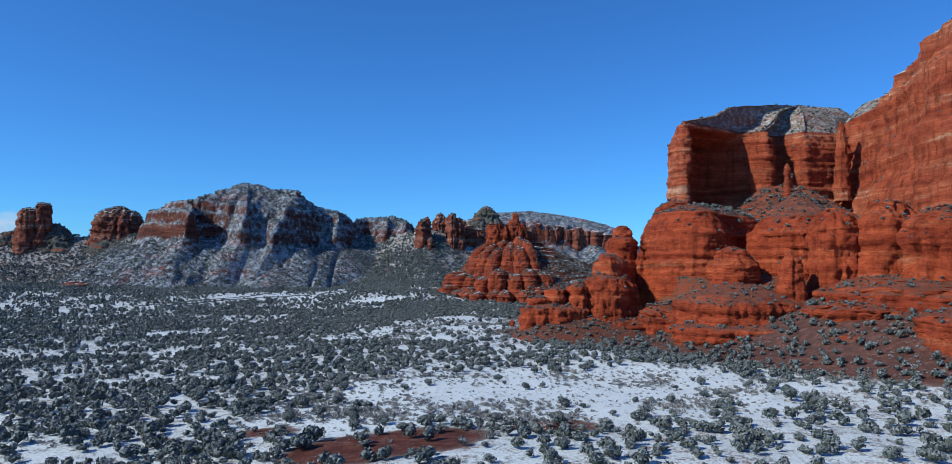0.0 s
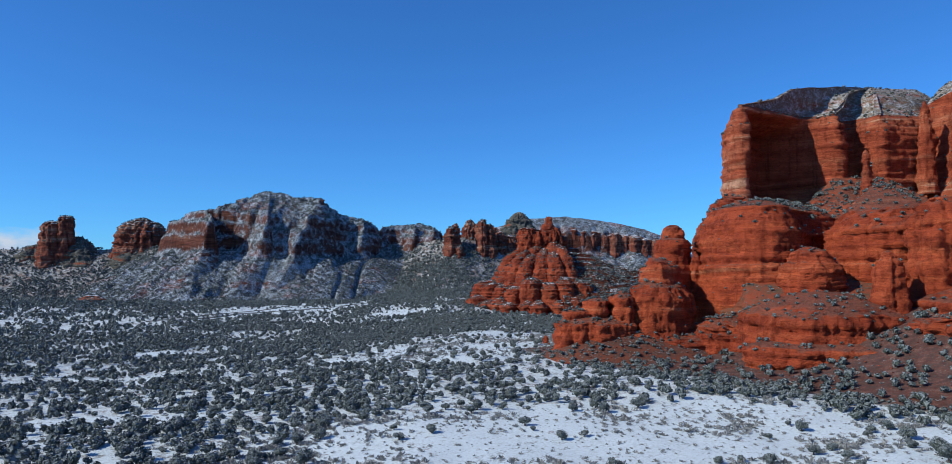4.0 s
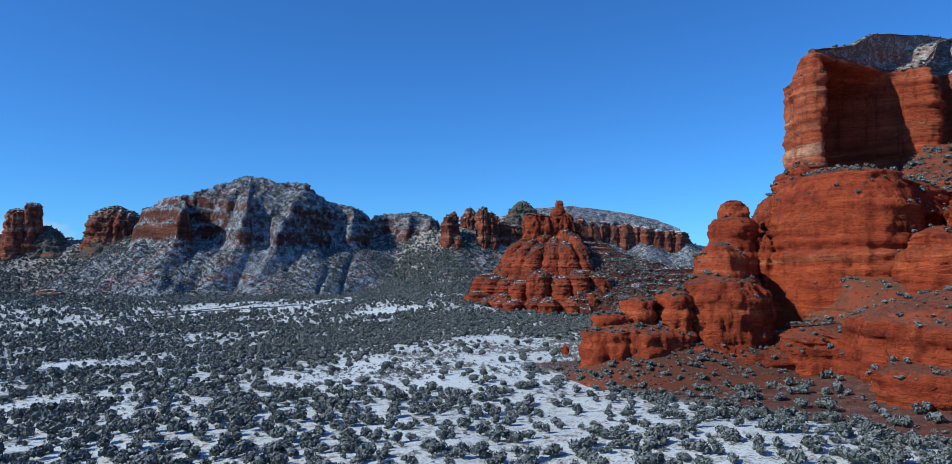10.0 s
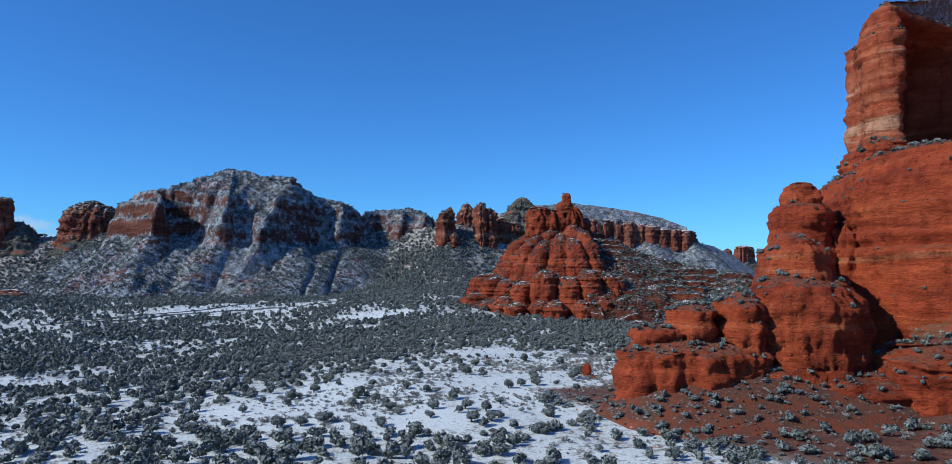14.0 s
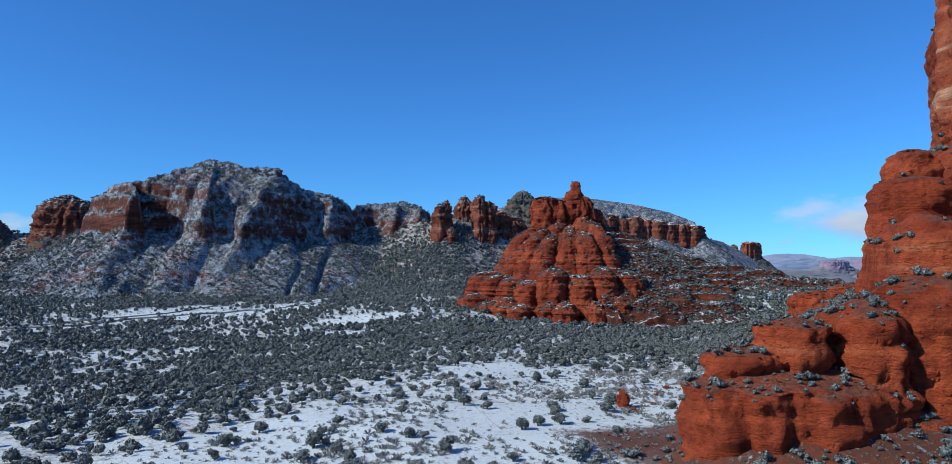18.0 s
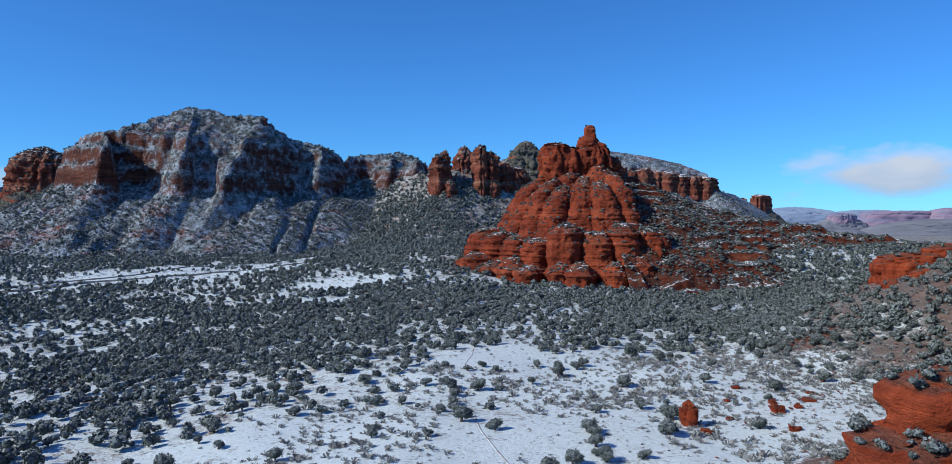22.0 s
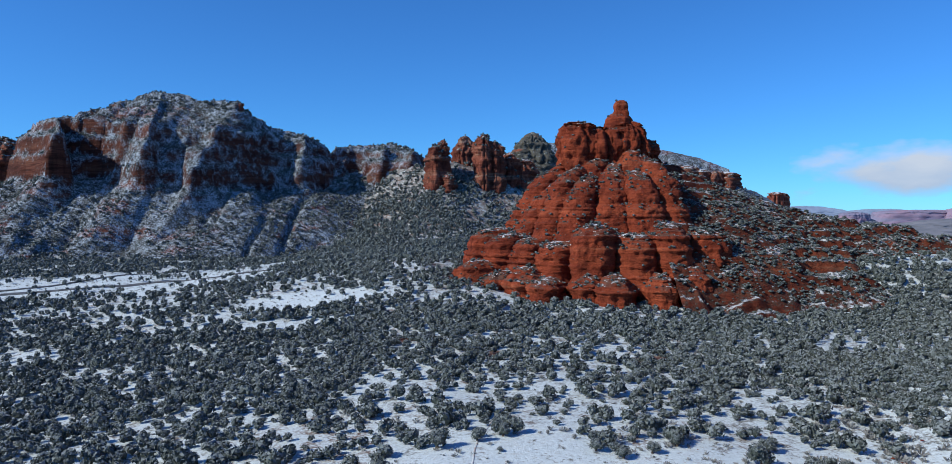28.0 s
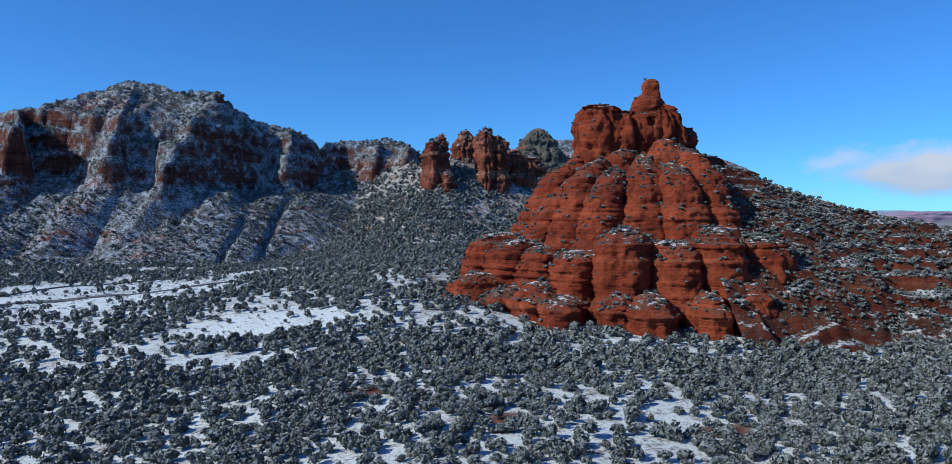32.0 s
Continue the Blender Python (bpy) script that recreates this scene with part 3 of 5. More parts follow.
def ridge_sheet(name, parent, lines, box, step, material, fall=0.55, foot=105.0, brow=(185.0, 0.0), band=18.0, terrace=0.0, seed=0, gully=60.0, ribs=14.0, skew=0.5, talus=1.15, steep=0.0, sheer=0.0, apron=0.0, broken=(9e3, 9.1e3, 1e4)):
    """A mountain as a sheet of ground: crest lines (x, y, z) from which slopes fall, a band of cliffs between foot and brow (height, and its dip along x), gullies and ledges by bed."""
    x, y = np.meshgrid(np.arange(box[0], box[1], step), np.arange(box[2], box[3], step))
    top = brow[0] + brow[1] * x
    low = foot

    def flat(z, at):
        t = brow[0] + brow[1] * at
        return foot + band + (z - t) if z > t else foot + (z - foot) / (t - foot) * band if z > foot else z

    e, close, far_off = np.full(x.shape, -1e9), np.full(x.shape, 1e9), np.full(x.shape, 1e9)
    for line in lines:
        for (ax, ay, az), (bx, by, bz) in zip(line, line[1:]):
            t = np.clip(((x - ax) * (bx - ax) + (y - ay) * (by - ay)) / ((bx - ax) ** 2 + (by - ay) ** 2), 0, 1)
            ox, oy = x - ax - t * (bx - ax), y - ay - t * (by - ay)
            d = np.hypot(ox, oy)
            close = np.minimum(close, d)
            far_off = np.minimum(far_off, d) if line is lines[0] else far_off
            lee = 1 + sheer * np.clip((0.95 * ox - 0.30 * oy) / (d + 1e-3), 0, 1)         # one side of the range is sheer
            here = flat(az, ax) + t * (flat(bz, bx) - flat(az, ax)) - fall * lee * d - 0.0009 * d * d
            e = np.maximum(e, here)
    flank = smooth(-600, -540, x) * (1 - smooth(-190, -120, x)) * steep
    e = e - flank * np.maximum(close - 12, 0) * fall
    wob = fbm(x * 0.03 + seed, y * 0.03, 0.9, 3, 82)
    rib = smooth(0, 0.24, np.abs(fbm(x / gully + seed + 0.5 * wob, y / gully * skew, 0.3, 4, 81)))
    calm = smooth(5, 40, close) * (0.3 + 0.7 * smooth(low - 30, low, e))
    e = e + calm * (ribs * (rib - 0.75) + 0.55 * ribs * wob) + 2.0 * fbm(x * 0.11, y * 0.11, 0.2, 3, 89)
    top = top + 26 * fbm(x * 0.011 + seed, y * 0.011, 1.9, 3, 80) * smooth(15, 90, close)
    v = np.clip((e - low) / band, 0, 1)
    w = np.clip(v + 0.35 * fbm(x * 0.02, y * 0.02, 4.4, 3, 83) * 4 * v * (1 - v), 0, 1)       # the bands rise and fall along the face
    bold = 0.42 * v + 0.58 * (0.42 * smooth(0.32, 0.46, w) + 0.32 * smooth(0.58, 0.68, w) + 0.26 * smooth(0.84, 0.94, w))
    mild = 0.62 * v + 0.38 * (0.4 * smooth(0.12, 0.22, w) + 0.3 * smooth(0.50, 0.60, w) + 0.3 * smooth(0.80, 0.88, w))
    stair = bold + (mild - bold) * smooth(broken[0], broken[1], x) * (1 - smooth(broken[2], broken[2] + 60, x))
    z = np.where(e < low, low - (low - e) * talus, np.where(e > low + band, top + e - low - band, low + (top - low) * stair))
    if terrace:
        zz = z / terrace + 2.6 * fbm(x * 0.012, y * 0.012, 6.0, 4, 85) + 1.1 * fbm(x * 0.06, y * 0.06, 7.0, 3, 84)
        f = zz - np.floor(zz)
        z = z + terrace * (smooth(0.2, 0.7, f) - f) * 0.9 * smooth(-0.08, 0.14, fbm(x * 0.03, y * 0.03, 8.0, 3, 88)) * (0.35 + 0.65 * smooth(low - 30, low + 10, z))
    if apron:                                             # loose slopes heaped against the foot of the cliffs
        heap = low - 4 - apron * np.maximum(far_off - 52, 0) + 16 * fbm(x * 0.018, y * 0.012, 5.1, 4, 90) - 7 * (1 - smooth(0, 0.10, np.abs(fbm(x * 0.02, y * 0.006, 6.1, 3, 92))))
        z = np.maximum(z, heap)
    z = z + 2.6 * fbm(x * 0.06, y * 0.06, 3.3, 4, 86) + 1.3 * fbm(x * 0.25, y * 0.25, 3.3, 3, 87)
    g = terrain(x, y)
    z = np.where(z < g - 4, g - 4, z)
    verts = np.stack([x, y, z], -1).reshape(-1, 3)
    faces = grid_faces(x.shape[1], x.shape[0])
    faces = faces[(verts[:, 2] > (g.ravel() - 3.5))[faces].any(1)]    # what lies under the ground is left out
    ROCKS.append((verts, faces))
    ob = mesh_object(name, verts, faces, material, parent)
    add_attribute(ob, "grown", (smooth(broken[0], broken[1], x) * (1 - smooth(broken[2], broken[2] + 60, x))).ravel())
    return ob


# the great butte beside the path
court = thing("sandstone_butte", 0, 0, 0, "tall layered red sandstone butte with a shadowed alcove and snowy ledges", "butte")
# the head: a rounded prow, the hollow of the alcove behind it, a second column and its cleft, then the set-back wall
HEAD = [(345, 190), (285, 172), (252, 132), (231, 92), (211, 54), (200, 28), (197, 14), (200, 4), (206, 0), (213, 3), (224, 11), (238, 20), (254, 31), (268, 41), (279, 47),
        (286, 42), (294, 36), (303, 39), (307, 53), (316, 66), (324, 52), (330, 40), (345, 42), (400, 60), (450, 120), (420, 190)]
massif("head", court, HEAD, [(88, -3), (112, -1), (126, 0.6), (140, 0.6), (160, 0), (171, 0.6), (179, 2.4), (184, 5.5), (188, 11)], (372, 132, 420, 140), [(0, 0), (0.1, 5), (0.22, 11), (0.36, 24), (0.7, 36), (1, 44)], RED_HIGH, amp=0.62, seed=2, flute=0.4, crag=0.9, cap_rows=44, cap_material=SCREE, hollow=(246, 26, 41, 40, 104, 186))
# the drum on which the head stands
massif("pedestal", court, [(186, 60), (168, 14), (158, -26), (151, -56), (152, -80), (160, -101), (174, -114), (190, -115), (204, -106), (214, -88), (232, -70), (262, -40), (270, 30), (230, 70)],
       [(20, -2), (47, -1), (56, 1), (70, 2), (82, 2.5), (90, 4), (94, 7), (98, 13)], (214, 0, 240, 10), 12, RED, amp=0.65, seed=6, flute=0.5, crag=0.9, bed=1.6, step=1.3)
massif("bastion", court, [(214, -104), (219, -122), (231, -138), (246, -146), (262, -147), (285, -130), (320, -60), (300, -10), (255, -20), (232, -70)],
       [(20, -3), (46, 0), (60, 1.5), (80, 4), (88, 8), (93, 14)], (290, -30, 320, -10), 30, RED, amp=0.75, seed=8, flute=0.9, bed=1.4, crag=1.3, cap_rows=30, even=True)
massif("bench", court, [(222, -18), (240, -42), (262, -66), (300, -62), (345, -60), (350, 60), (300, 80), (256, 52)],
       [(60, 0), (88, 3), (94, 8)], (292, 40, 330, 40), 40, RED, amp=0.9, seed=9, cap_rows=40, even=True)
for row in [
    ("pinnacle", 284, -26, 5, 5.5, 100, 146, 0.35, 0.2, RED_HIGH),
    ("pinnacle", 292, -14, 6, 6, 100, 138, 0.45, 0.2, RED_HIGH),
    ("pinnacle", 366, 38, 8, 8, 120, 197, 0.35, 0.2, RED_HIGH),
    ("knob", 177, -37, 6.5, 6, 96, 110, 0.8, 0.4, RED),
    ("ledge", 192, -12, 18, 20, 94, 113, 0.85, 0.4, RED),
    ("dome", 197, -128, 17, 18, 25, 71, 0.9, 0.42, RED),
    ("buttress", 214, -181, 9.5, 10, 25, 67, 0.55, 0.25, RED),
    ("buttress", 247, -172, 17, 18, 25, 96, 0.85, 0.3, RED),
    ("buttress", 276, -184, 24, 22, 25, 100, 0.85, 0.35, RED),
    ("buttress", 288, -222, 26, 26, 25, 94, 0.85, 0.3, RED),
    ("buttress", 300, -290, 30, 50, 25, 96, 0.85, 0.3, RED),
    ("spire", 139, -44, 11.5, 11.5, 30, 80, 0.92, 0.18, RED),
    ("spire", 138, -44, 8.6, 8.6, 60, 90, 0.90, 0.25, RED),
    ("saddle", 172, -38, 34, 30, -5, 44, 0.75, 0.4, RED),
    ("saddle", 172, -8, 20, 20, 0, 58, 0.8, 0.3, RED),
    ("pillar", 149, -60, 4.0, 5.0, 35, 71, 0.85, 0.25, RED),
    ("ledge", 102, -104, 24, 17, -10, 24, 0.85, 0.3, RED),
    ("ledge", 132, -114, 28, 15, -10, 19, 0.9, 0.25, RED),
    ("ledge", 160, -112, 32, 28, -5, 30, 0.85, 0.3, RED),
    ("ledge", 236, -228, 34, 38, 0, 37, 0.92, 0.15, RED),
    ("ledge", 229, -250, 38, 48, -5, 24, 0.92, 0.2, RED),
    ("ledge", 260, -320, 44, 60, 0, 38, 0.9, 0.2, RED),
    ("ledge", 275, -200, 58, 88, 0, 52, 0.85, 0.3, RED),
    ("ledge", 305, -320, 60, 80, 0, 60, 0.85, 0.3, RED),
    ("outcrop", 171, 90, 17, 10, 5, 41, 0.92, 0.12, RED),
    ("outcrop", 188, 92, 14, 10, 5, 45, 0.9, 0.15, RED),
    ("outcrop", 159, 80, 9, 7, 0, 31.5, 0.9, 0.2, RED),
    ("outcrop", 166, 74, 8, 5, 0, 36, 0.9, 0.2, RED),
]:
    n, x, y, rx, ry, z0, z1, taper, dome, mat = row
    big = max(rx, ry) > 30
    lobe(n, court, x, y, rx, ry, z0, z1, taper, dome, material=mat, segs=130 if big else 80, rings=80 if big else 72,
         amp=0.5 if rx < 15 else 0.7, bed=0.7 if rx < 12 else 1.0, square=3.0 if n in ("spire", "pillar", "outcrop") else 2.4)
massif("scree_apron", court, [(36, -98), (37, -126), (57, -146), (90, -152), (125, -149), (156, -134), (150, -90), (100, -70), (56, -74)], [(-8, -2), (2, 1)], (76, -102, 126, -98), 25, RED_EARTH, amp=0.5, seed=31, cap_rows=30, even=True)
# the spur and the spire that stands on it
for n, outline, levels, spine, rise, seed in [
    ("spur", [(51, -98), (49, -110), (56, -120), (70, -124), (84, -122), (97, -117), (102, -100), (90, -86), (65, -87)], [(-6, -1), (12, 0), (24.5, 0.4), (25.5, 1.2)], (66, -104, 90, -100), 4, 21),
    ("spur", [(55, -99), (55, -107), (61, -112), (69, -110), (73, -100), (66, -94)], [(20, -0.6), (31.6, 0), (32.6, 0.8)], (63, -103, 66, -102), 1.5, 22),
    ("spur", [(68, -97), (68, -106), (75, -111), (83, -108), (85, -98), (77, -92)], [(20, -1), (34, 0), (37.8, 0.6), (38.6, 1.4)], (75, -102, 78, -101), 1.5, 23),
    ("buttress", [(84, -94), (83, -108), (89, -116), (97, -114), (103, -100), (94, -88)], [(0, -2), (20, -0.5), (34, 1), (41, 3)], (92, -102, 95, -100), 4, 24),
    ("buttress", [(95, -88), (94, -104), (101, -115), (115, -119), (128, -114), (138, -100), (136, -82), (115, -74)], [(-5, -3), (20, -1), (36, 1), (43, 2.5), (47, 6)], (112, -96, 122, -92), 5, 25),
    ("spire", [(105, -84), (104, -97), (110, -106), (118, -108), (126, -100), (138, -70), (135, -50), (120, -52), (110, -66)], [(35, -2), (50, 0), (58, 2), (62, 5)], (112, -90, 128, -60), 4, 26),
    ("spire", [(126, -38), (125, -54), (132, -62), (144, -60), (151, -48), (150, -36), (138, -30)], [(30, -4), (60, 0), (76, 1.5), (79, 3.5)], (137, -46, 140, -43), 2, 27),
]:
    massif(n, court, outline, levels, spine, rise, RED, amp=0.55, seed=seed, step=0.9, flute=0.7 if n == "spire" else 1.4, bed=0.8 if n == "spire" else 1.0, crag=0.8 if n == "spire" else 1.8)
massif("ledge", court, [(152, -112), (148, -138), (160, -166), (196, -184), (240, -192), (285, -180), (300, -100), (200, -60), (152, -70), (146, -92)], [(0, -1), (18, 1), (26, 3), (29, 6)], (170, -98, 262, -128), 27, RED, amp=0.8, seed=16, bed=1.4, crag=1.4, cap_rows=36, even=True, cap_material=LEDGE_EARTH)
massif("ledge", court, [(153, -134), (147, -155), (150, -180), (160, -199), (178, -207), (200, -208), (218, -196), (222, -160), (205, -130), (176, -122)],
       [(5, 0), (18, 0), (31, 1), (33.5, 2.5)], (188, -160, 200, -150), 12, RED, amp=0.6, seed=12, step=1.2, flute=1.3, bed=1.4, crag=1.3, cap_rows=16)
massif("ledge", court, [(163, -140), (149, -166), (135, -190), (141, -210), (165, -224), (200, -230), (240, -226), (240, -140), (190, -118)],
       [(-8, 0), (8, 0), (17, 1), (20, 4)], (185, -165, 205, -160), 3, RED, amp=0.7, seed=14, step=1.3, flute=0.8, bed=1.4, crag=1.3)
curtain(court, [(352, 120, 85, 140), (350, 80, 92, 165), (356, 54, 92, 190), (368, 38, 92, 206), (367, 20, 88, 213), (364, -2, 86, 224), (352, -50, 76, 240), (345, -90, 66, 246), (336, -150, 60, 244), (345, -210, 56, 248), (362, -300, 50, 250), (440, -400, 50, 225)],
        RED_HIGH, SCREE, step=1.8, bulge=9, gully=38, cap=(34, 80), amp=0.8, seed=3, ledges=((0.3, 4), (0.55, 6), (0.85, 4)), batter=0.08)

# the bell-shaped butte
bell = thing("bell_butte", 0, 0, 0, "bell-shaped red sandstone butte in terraced lobes with a knobbed summit", "butte")
BX, BY = 84, 402
lobe("core", bell, BX + 4, BY + 6, 54, 50, -5, 97, 0.34, 0.12, material=RED_BELL, segs=150, rings=90, bed=1.4)
lobe("cap", bell, 60, 398, 16, 19, 70, 118, 0.70, 0.12, material=RED_BELL, rings=60, segs=90, flute=1.8, bed=0.4, square=2.8)
lobe("cap", bell, 76, 400, 18, 21, 70, 115, 0.72, 0.12, material=RED_BELL, rings=60, segs=90, flute=1.8, bed=0.4, square=2.8)
lobe("cap", bell, 92, 402, 17, 22, 70, 120, 0.64, 0.2, material=RED_BELL, rings=60, segs=90, flute=1.6, bed=0.55, square=3.2)
lobe("cap", bell, 104, 408, 12, 18, 74, 108, 0.6, 0.3, material=RED_BELL, rings=60, segs=90, flute=1.6, bed=0.55, square=3.2)
lobe("cap", bell, 76, 402, 34, 26, 52, 104, 0.60, 0.3, material=RED_BELL, rings=60, segs=90, flute=1.2, bed=0.8, amp=0.8)
lobe("knob", bell, 88.5, 401, 7.5, 7.5, 106, 132.5, 0.55, 0.10, material=RED_BELL, amp=0.28, bed=0.7, square=3.4)
lobe("knob", bell, 87, 401, 13, 13, 96, 125, 0.56, 0.2, material=RED_BELL, amp=0.5, bed=0.6)
TIERS = [  # foot, head, reach, half width, lean, lobes, from, to, worn
    (58, 94, 26, 9.0, 8, 6, 170, 325, 0.40),
    (42, 86, 58, 10.5, 22, 8, 162, 306, 0.50),
    (14, 49, 79, 12.5, 7, 9, 172, 302, 0.26),
    (-8, 26, 98, 12.0, 5, 9, 203, 300, 0.28),
]
for z0, z1, rad, rl, lean, n, a0, a1, dome in TIERS:
    for k in range(n):
        a = radians(a0 + (a1 - a0) * (k + 0.5 + random.uniform(-0.18, 0.18)) / n)
        j = random.uniform(0.85, 1.2)
        w = rad + random.uniform(-5, 5)
        lobe("terrace_lobe", bell, BX + w * math.cos(a), BY + w * math.sin(a), rl * 1.7, rl * j, z0, z1 + random.uniform(-7, 5), 0.86, dome, turn=math.degrees(a), lean=lean, material=RED_BELL,
             segs=96, rings=72, bed=1.0, flute=0.6, amp=0.6, square=2.6, crag=0.8)
ridge_sheet("ledgy_slope", bell, [[(106, 404, 97), (135, 402, 84), (170, 400, 70), (200, 398, 61), (245, 396, 52), (300, 393, 43), (350, 390, 37), (440, 385, 28)], [(120, 402, 88), (132, 350, 52), (140, 318, 26)], [(170, 400, 68), (190, 340, 38)], [(245, 396, 50), (262, 335, 26)]], (96, 470, 260, 520), 1.4, SCREE_RED,
            fall=0.54, foot=-500, brow=(-490, 0), band=10, terrace=7.0, seed=4, gully=30, ribs=9)

# mountains across the valley
mount = thing("mountain_ridge", 0, 0, 0, "long red rock mountain with shaded cliffs and a snow-dusted top", "mountain")
CREST = [(-690, 985, 130), (-655, 944, 160), (-628, 905, 170), (-575, 850, 177), (-530, 820, 180), (-500, 845, 191), (-465, 868, 209), (-424, 880, 224), (-380, 880, 213), (-340, 874, 207), (-318, 862, 204),
         (-300, 880, 187), (-272, 900, 173), (-248, 906, 170), (-232, 915, 163), (-215, 935, 149), (-190, 965, 160), (-145, 975, 163), (-106, 962, 156), (-84, 990, 138)]
SPURS = [[(-530, 820, 180), (-500, 775, 170)], [(-424, 880, 224), (-410, 825, 186), (-400, 785, 156)], [(-248, 906, 170), (-236, 880, 150)], [(-145, 975, 163), (-140, 945, 154)], [(-106, 962, 156), (-100, 940, 150)]]
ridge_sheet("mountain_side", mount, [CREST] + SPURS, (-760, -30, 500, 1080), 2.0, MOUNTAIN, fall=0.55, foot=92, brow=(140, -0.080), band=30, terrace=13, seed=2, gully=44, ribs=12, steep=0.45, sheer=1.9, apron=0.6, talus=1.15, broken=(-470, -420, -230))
lobe("knob", mount, -318, 864, 7, 9, 160, 206, 0.8, 0.15, material=FAR_ROCK, amp=0.7)
dome_hill = thing("rock_dome", 0, 0, 0, "rounded red rock dome at the end of a ridge", "butte")
lobe("dome", dome_hill, -783, 1098, 72, 62, 50, 187, 0.62, 0.25, material=FAR_ROCK, segs=130, rings=80, amp=1.3, flute=1.2, square=3.0)
lobe("skirt", dome_hill, -775, 1090, 130, 100, 20, 128, 0.35, 0.3, material=FAR_SCREE, segs=110, rings=60, amp=1.3)
tooth = thing("rock_tower", 0, 0, 0, "dark red rock tower with a notched flat top", "butte")
lobe("tower", tooth, -958, 1060, 44, 36, 60, 179, 0.60, 0.10, turn=40, material=FAR_ROCK, amp=1.1, segs=100, rings=64, flute=1.2, square=4.0)
lobe("tower", tooth, -936, 1060, 24, 26, 60, 192, 0.68, 0.10, turn=40, material=FAR_ROCK, amp=1.0, segs=90, rings=64, flute=1.2, square=4.0)
lobe("shoulder", tooth, -915, 1075, 110, 80, 10, 146, 0.2, 0.3, material=FAR_SCREE, amp=1.5, segs=100, rings=60)
lobe("shoulder", tooth, -1010, 1075, 100, 80, 10, 128, 0.3, 0.3, material=FAR_SCREE, amp=1.5, segs=100, rings=60)
low_rock = thing("red_outcrop", 0, 0, 0, "low red rock ledge showing through the scrub", "outcrop")
for x, y, rx, ry, z1 in [(-650, 652, 26, 12, 25), (-672, 660, 14, 10, 21)]:
    lobe("ledge", low_rock, x, y, rx, ry, -10, z1, 0.8, 0.3, material=FAR_ROCK, amp=0.6)
mid = thing("far_cliffs", 0, 0, 0, "row of banded red cliffs and pale towers dusted with snow", "cliff")
for x, y, rx, ry, z1, taper, dome in [(-63, 849, 17, 18, 149, 0.66, 0.2), (-54, 851, 10, 14, 156, 0.7, 0.25), (-28, 915, 36, 28, 168, 0.40, 0.3), (-3, 864, 14, 18, 165, 0.70, 0.2), (11, 868, 13, 18, 156, 0.72, 0.2),
                                      (-45, 834, 12, 11, 113, 0.6, 0.25), (31, 891, 21, 25, 142, 0.6, 0.3), (53, 926, 35, 27, 138, 0.5, 0.3)]:
    lobe("tower", mid, x, y, rx, ry, 45, z1, taper, dome, turn=38, material=FAR_ROCK, amp=1.0, segs=120, rings=72, flute=1.0, square=4.0, bed=0.7, crag=1.1)
lobe("back_slope", mid, -30, 880, 100, 55, 20, 96, 0.25, 0.3, material=FAR_SCREE, segs=100, rings=60, amp=1.4)
lobe("back_slope", mid, 85, 1240, 110, 70, 60, 214, 0.15, 0.3, material=FAR_SCREE, segs=100, rings=60, amp=1.8)
mesa = thing("far_mesa", 0, 0, 0, "distant grey and red banded mesa behind the bell butte", "mesa")
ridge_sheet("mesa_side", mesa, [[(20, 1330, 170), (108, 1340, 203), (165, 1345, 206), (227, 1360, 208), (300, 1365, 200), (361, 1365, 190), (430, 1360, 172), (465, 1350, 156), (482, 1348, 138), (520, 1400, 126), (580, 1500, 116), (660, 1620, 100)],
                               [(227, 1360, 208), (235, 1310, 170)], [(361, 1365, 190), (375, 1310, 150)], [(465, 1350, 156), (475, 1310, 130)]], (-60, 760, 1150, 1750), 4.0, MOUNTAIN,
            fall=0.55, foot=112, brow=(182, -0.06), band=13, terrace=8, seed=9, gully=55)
for k in range(10):
    x = 226 + 26 * k
    lobe("cliff", mesa, x, 1318 + random.uniform(-5, 5), random.uniform(21, 27), 22, 70, 176 - 0.15 * (x - 236) + random.uniform(-4, 4), 0.85, 0.15, turn=random.uniform(30, 45), material=FAR_ROCK, amp=1.1, segs=72, rings=44, flute=0.8, square=4.0, bed=0.8)
tower = thing("far_towers", 0, 0, 0, "pair of distant red sandstone towers on a ridge", "butte")
for x, y, r, z1 in [(838, 2180, 17, 130), (872, 2140, 27, 139), (900, 2160, 25, 137)]:
    lobe("tower", tower, x, y, r, r, -40, z1, 0.9, 0.08, material=FAR_ROCK, amp=1.0, flute=2)
lobe("ridge", tower, 850, 2160, 230, 120, -60, 108, 0.25, 0.25, material=FAR_SCREE, amp=1.0, segs=90, rings=50)

# ---- scrub and trees ----
from mathutils.bvhtree import BVHTree

base = 0
all_v, all_f = [], []
for v_, f_ in ROCKS:
    all_v.append(v_)
    all_f.append(f_ + base)
    base += len(v_)
rock_tree = BVHTree.FromPolygons(np.concatenate(all_v).tolist(), np.concatenate(all_f).tolist())


def surface(x, y, z=None):
    """Height, slope and whether it is rock, at a place."""
    z = float(terrain(x, y)) if z is None else z
    hit, normal, _, _ = rock_tree.ray_cast(Vector((x, y, 600)), Vector((0, 0, -1)))
    if hit is not None and hit.z > z:
        return hit.z, abs(normal.z), True
    return z, 1.0, False


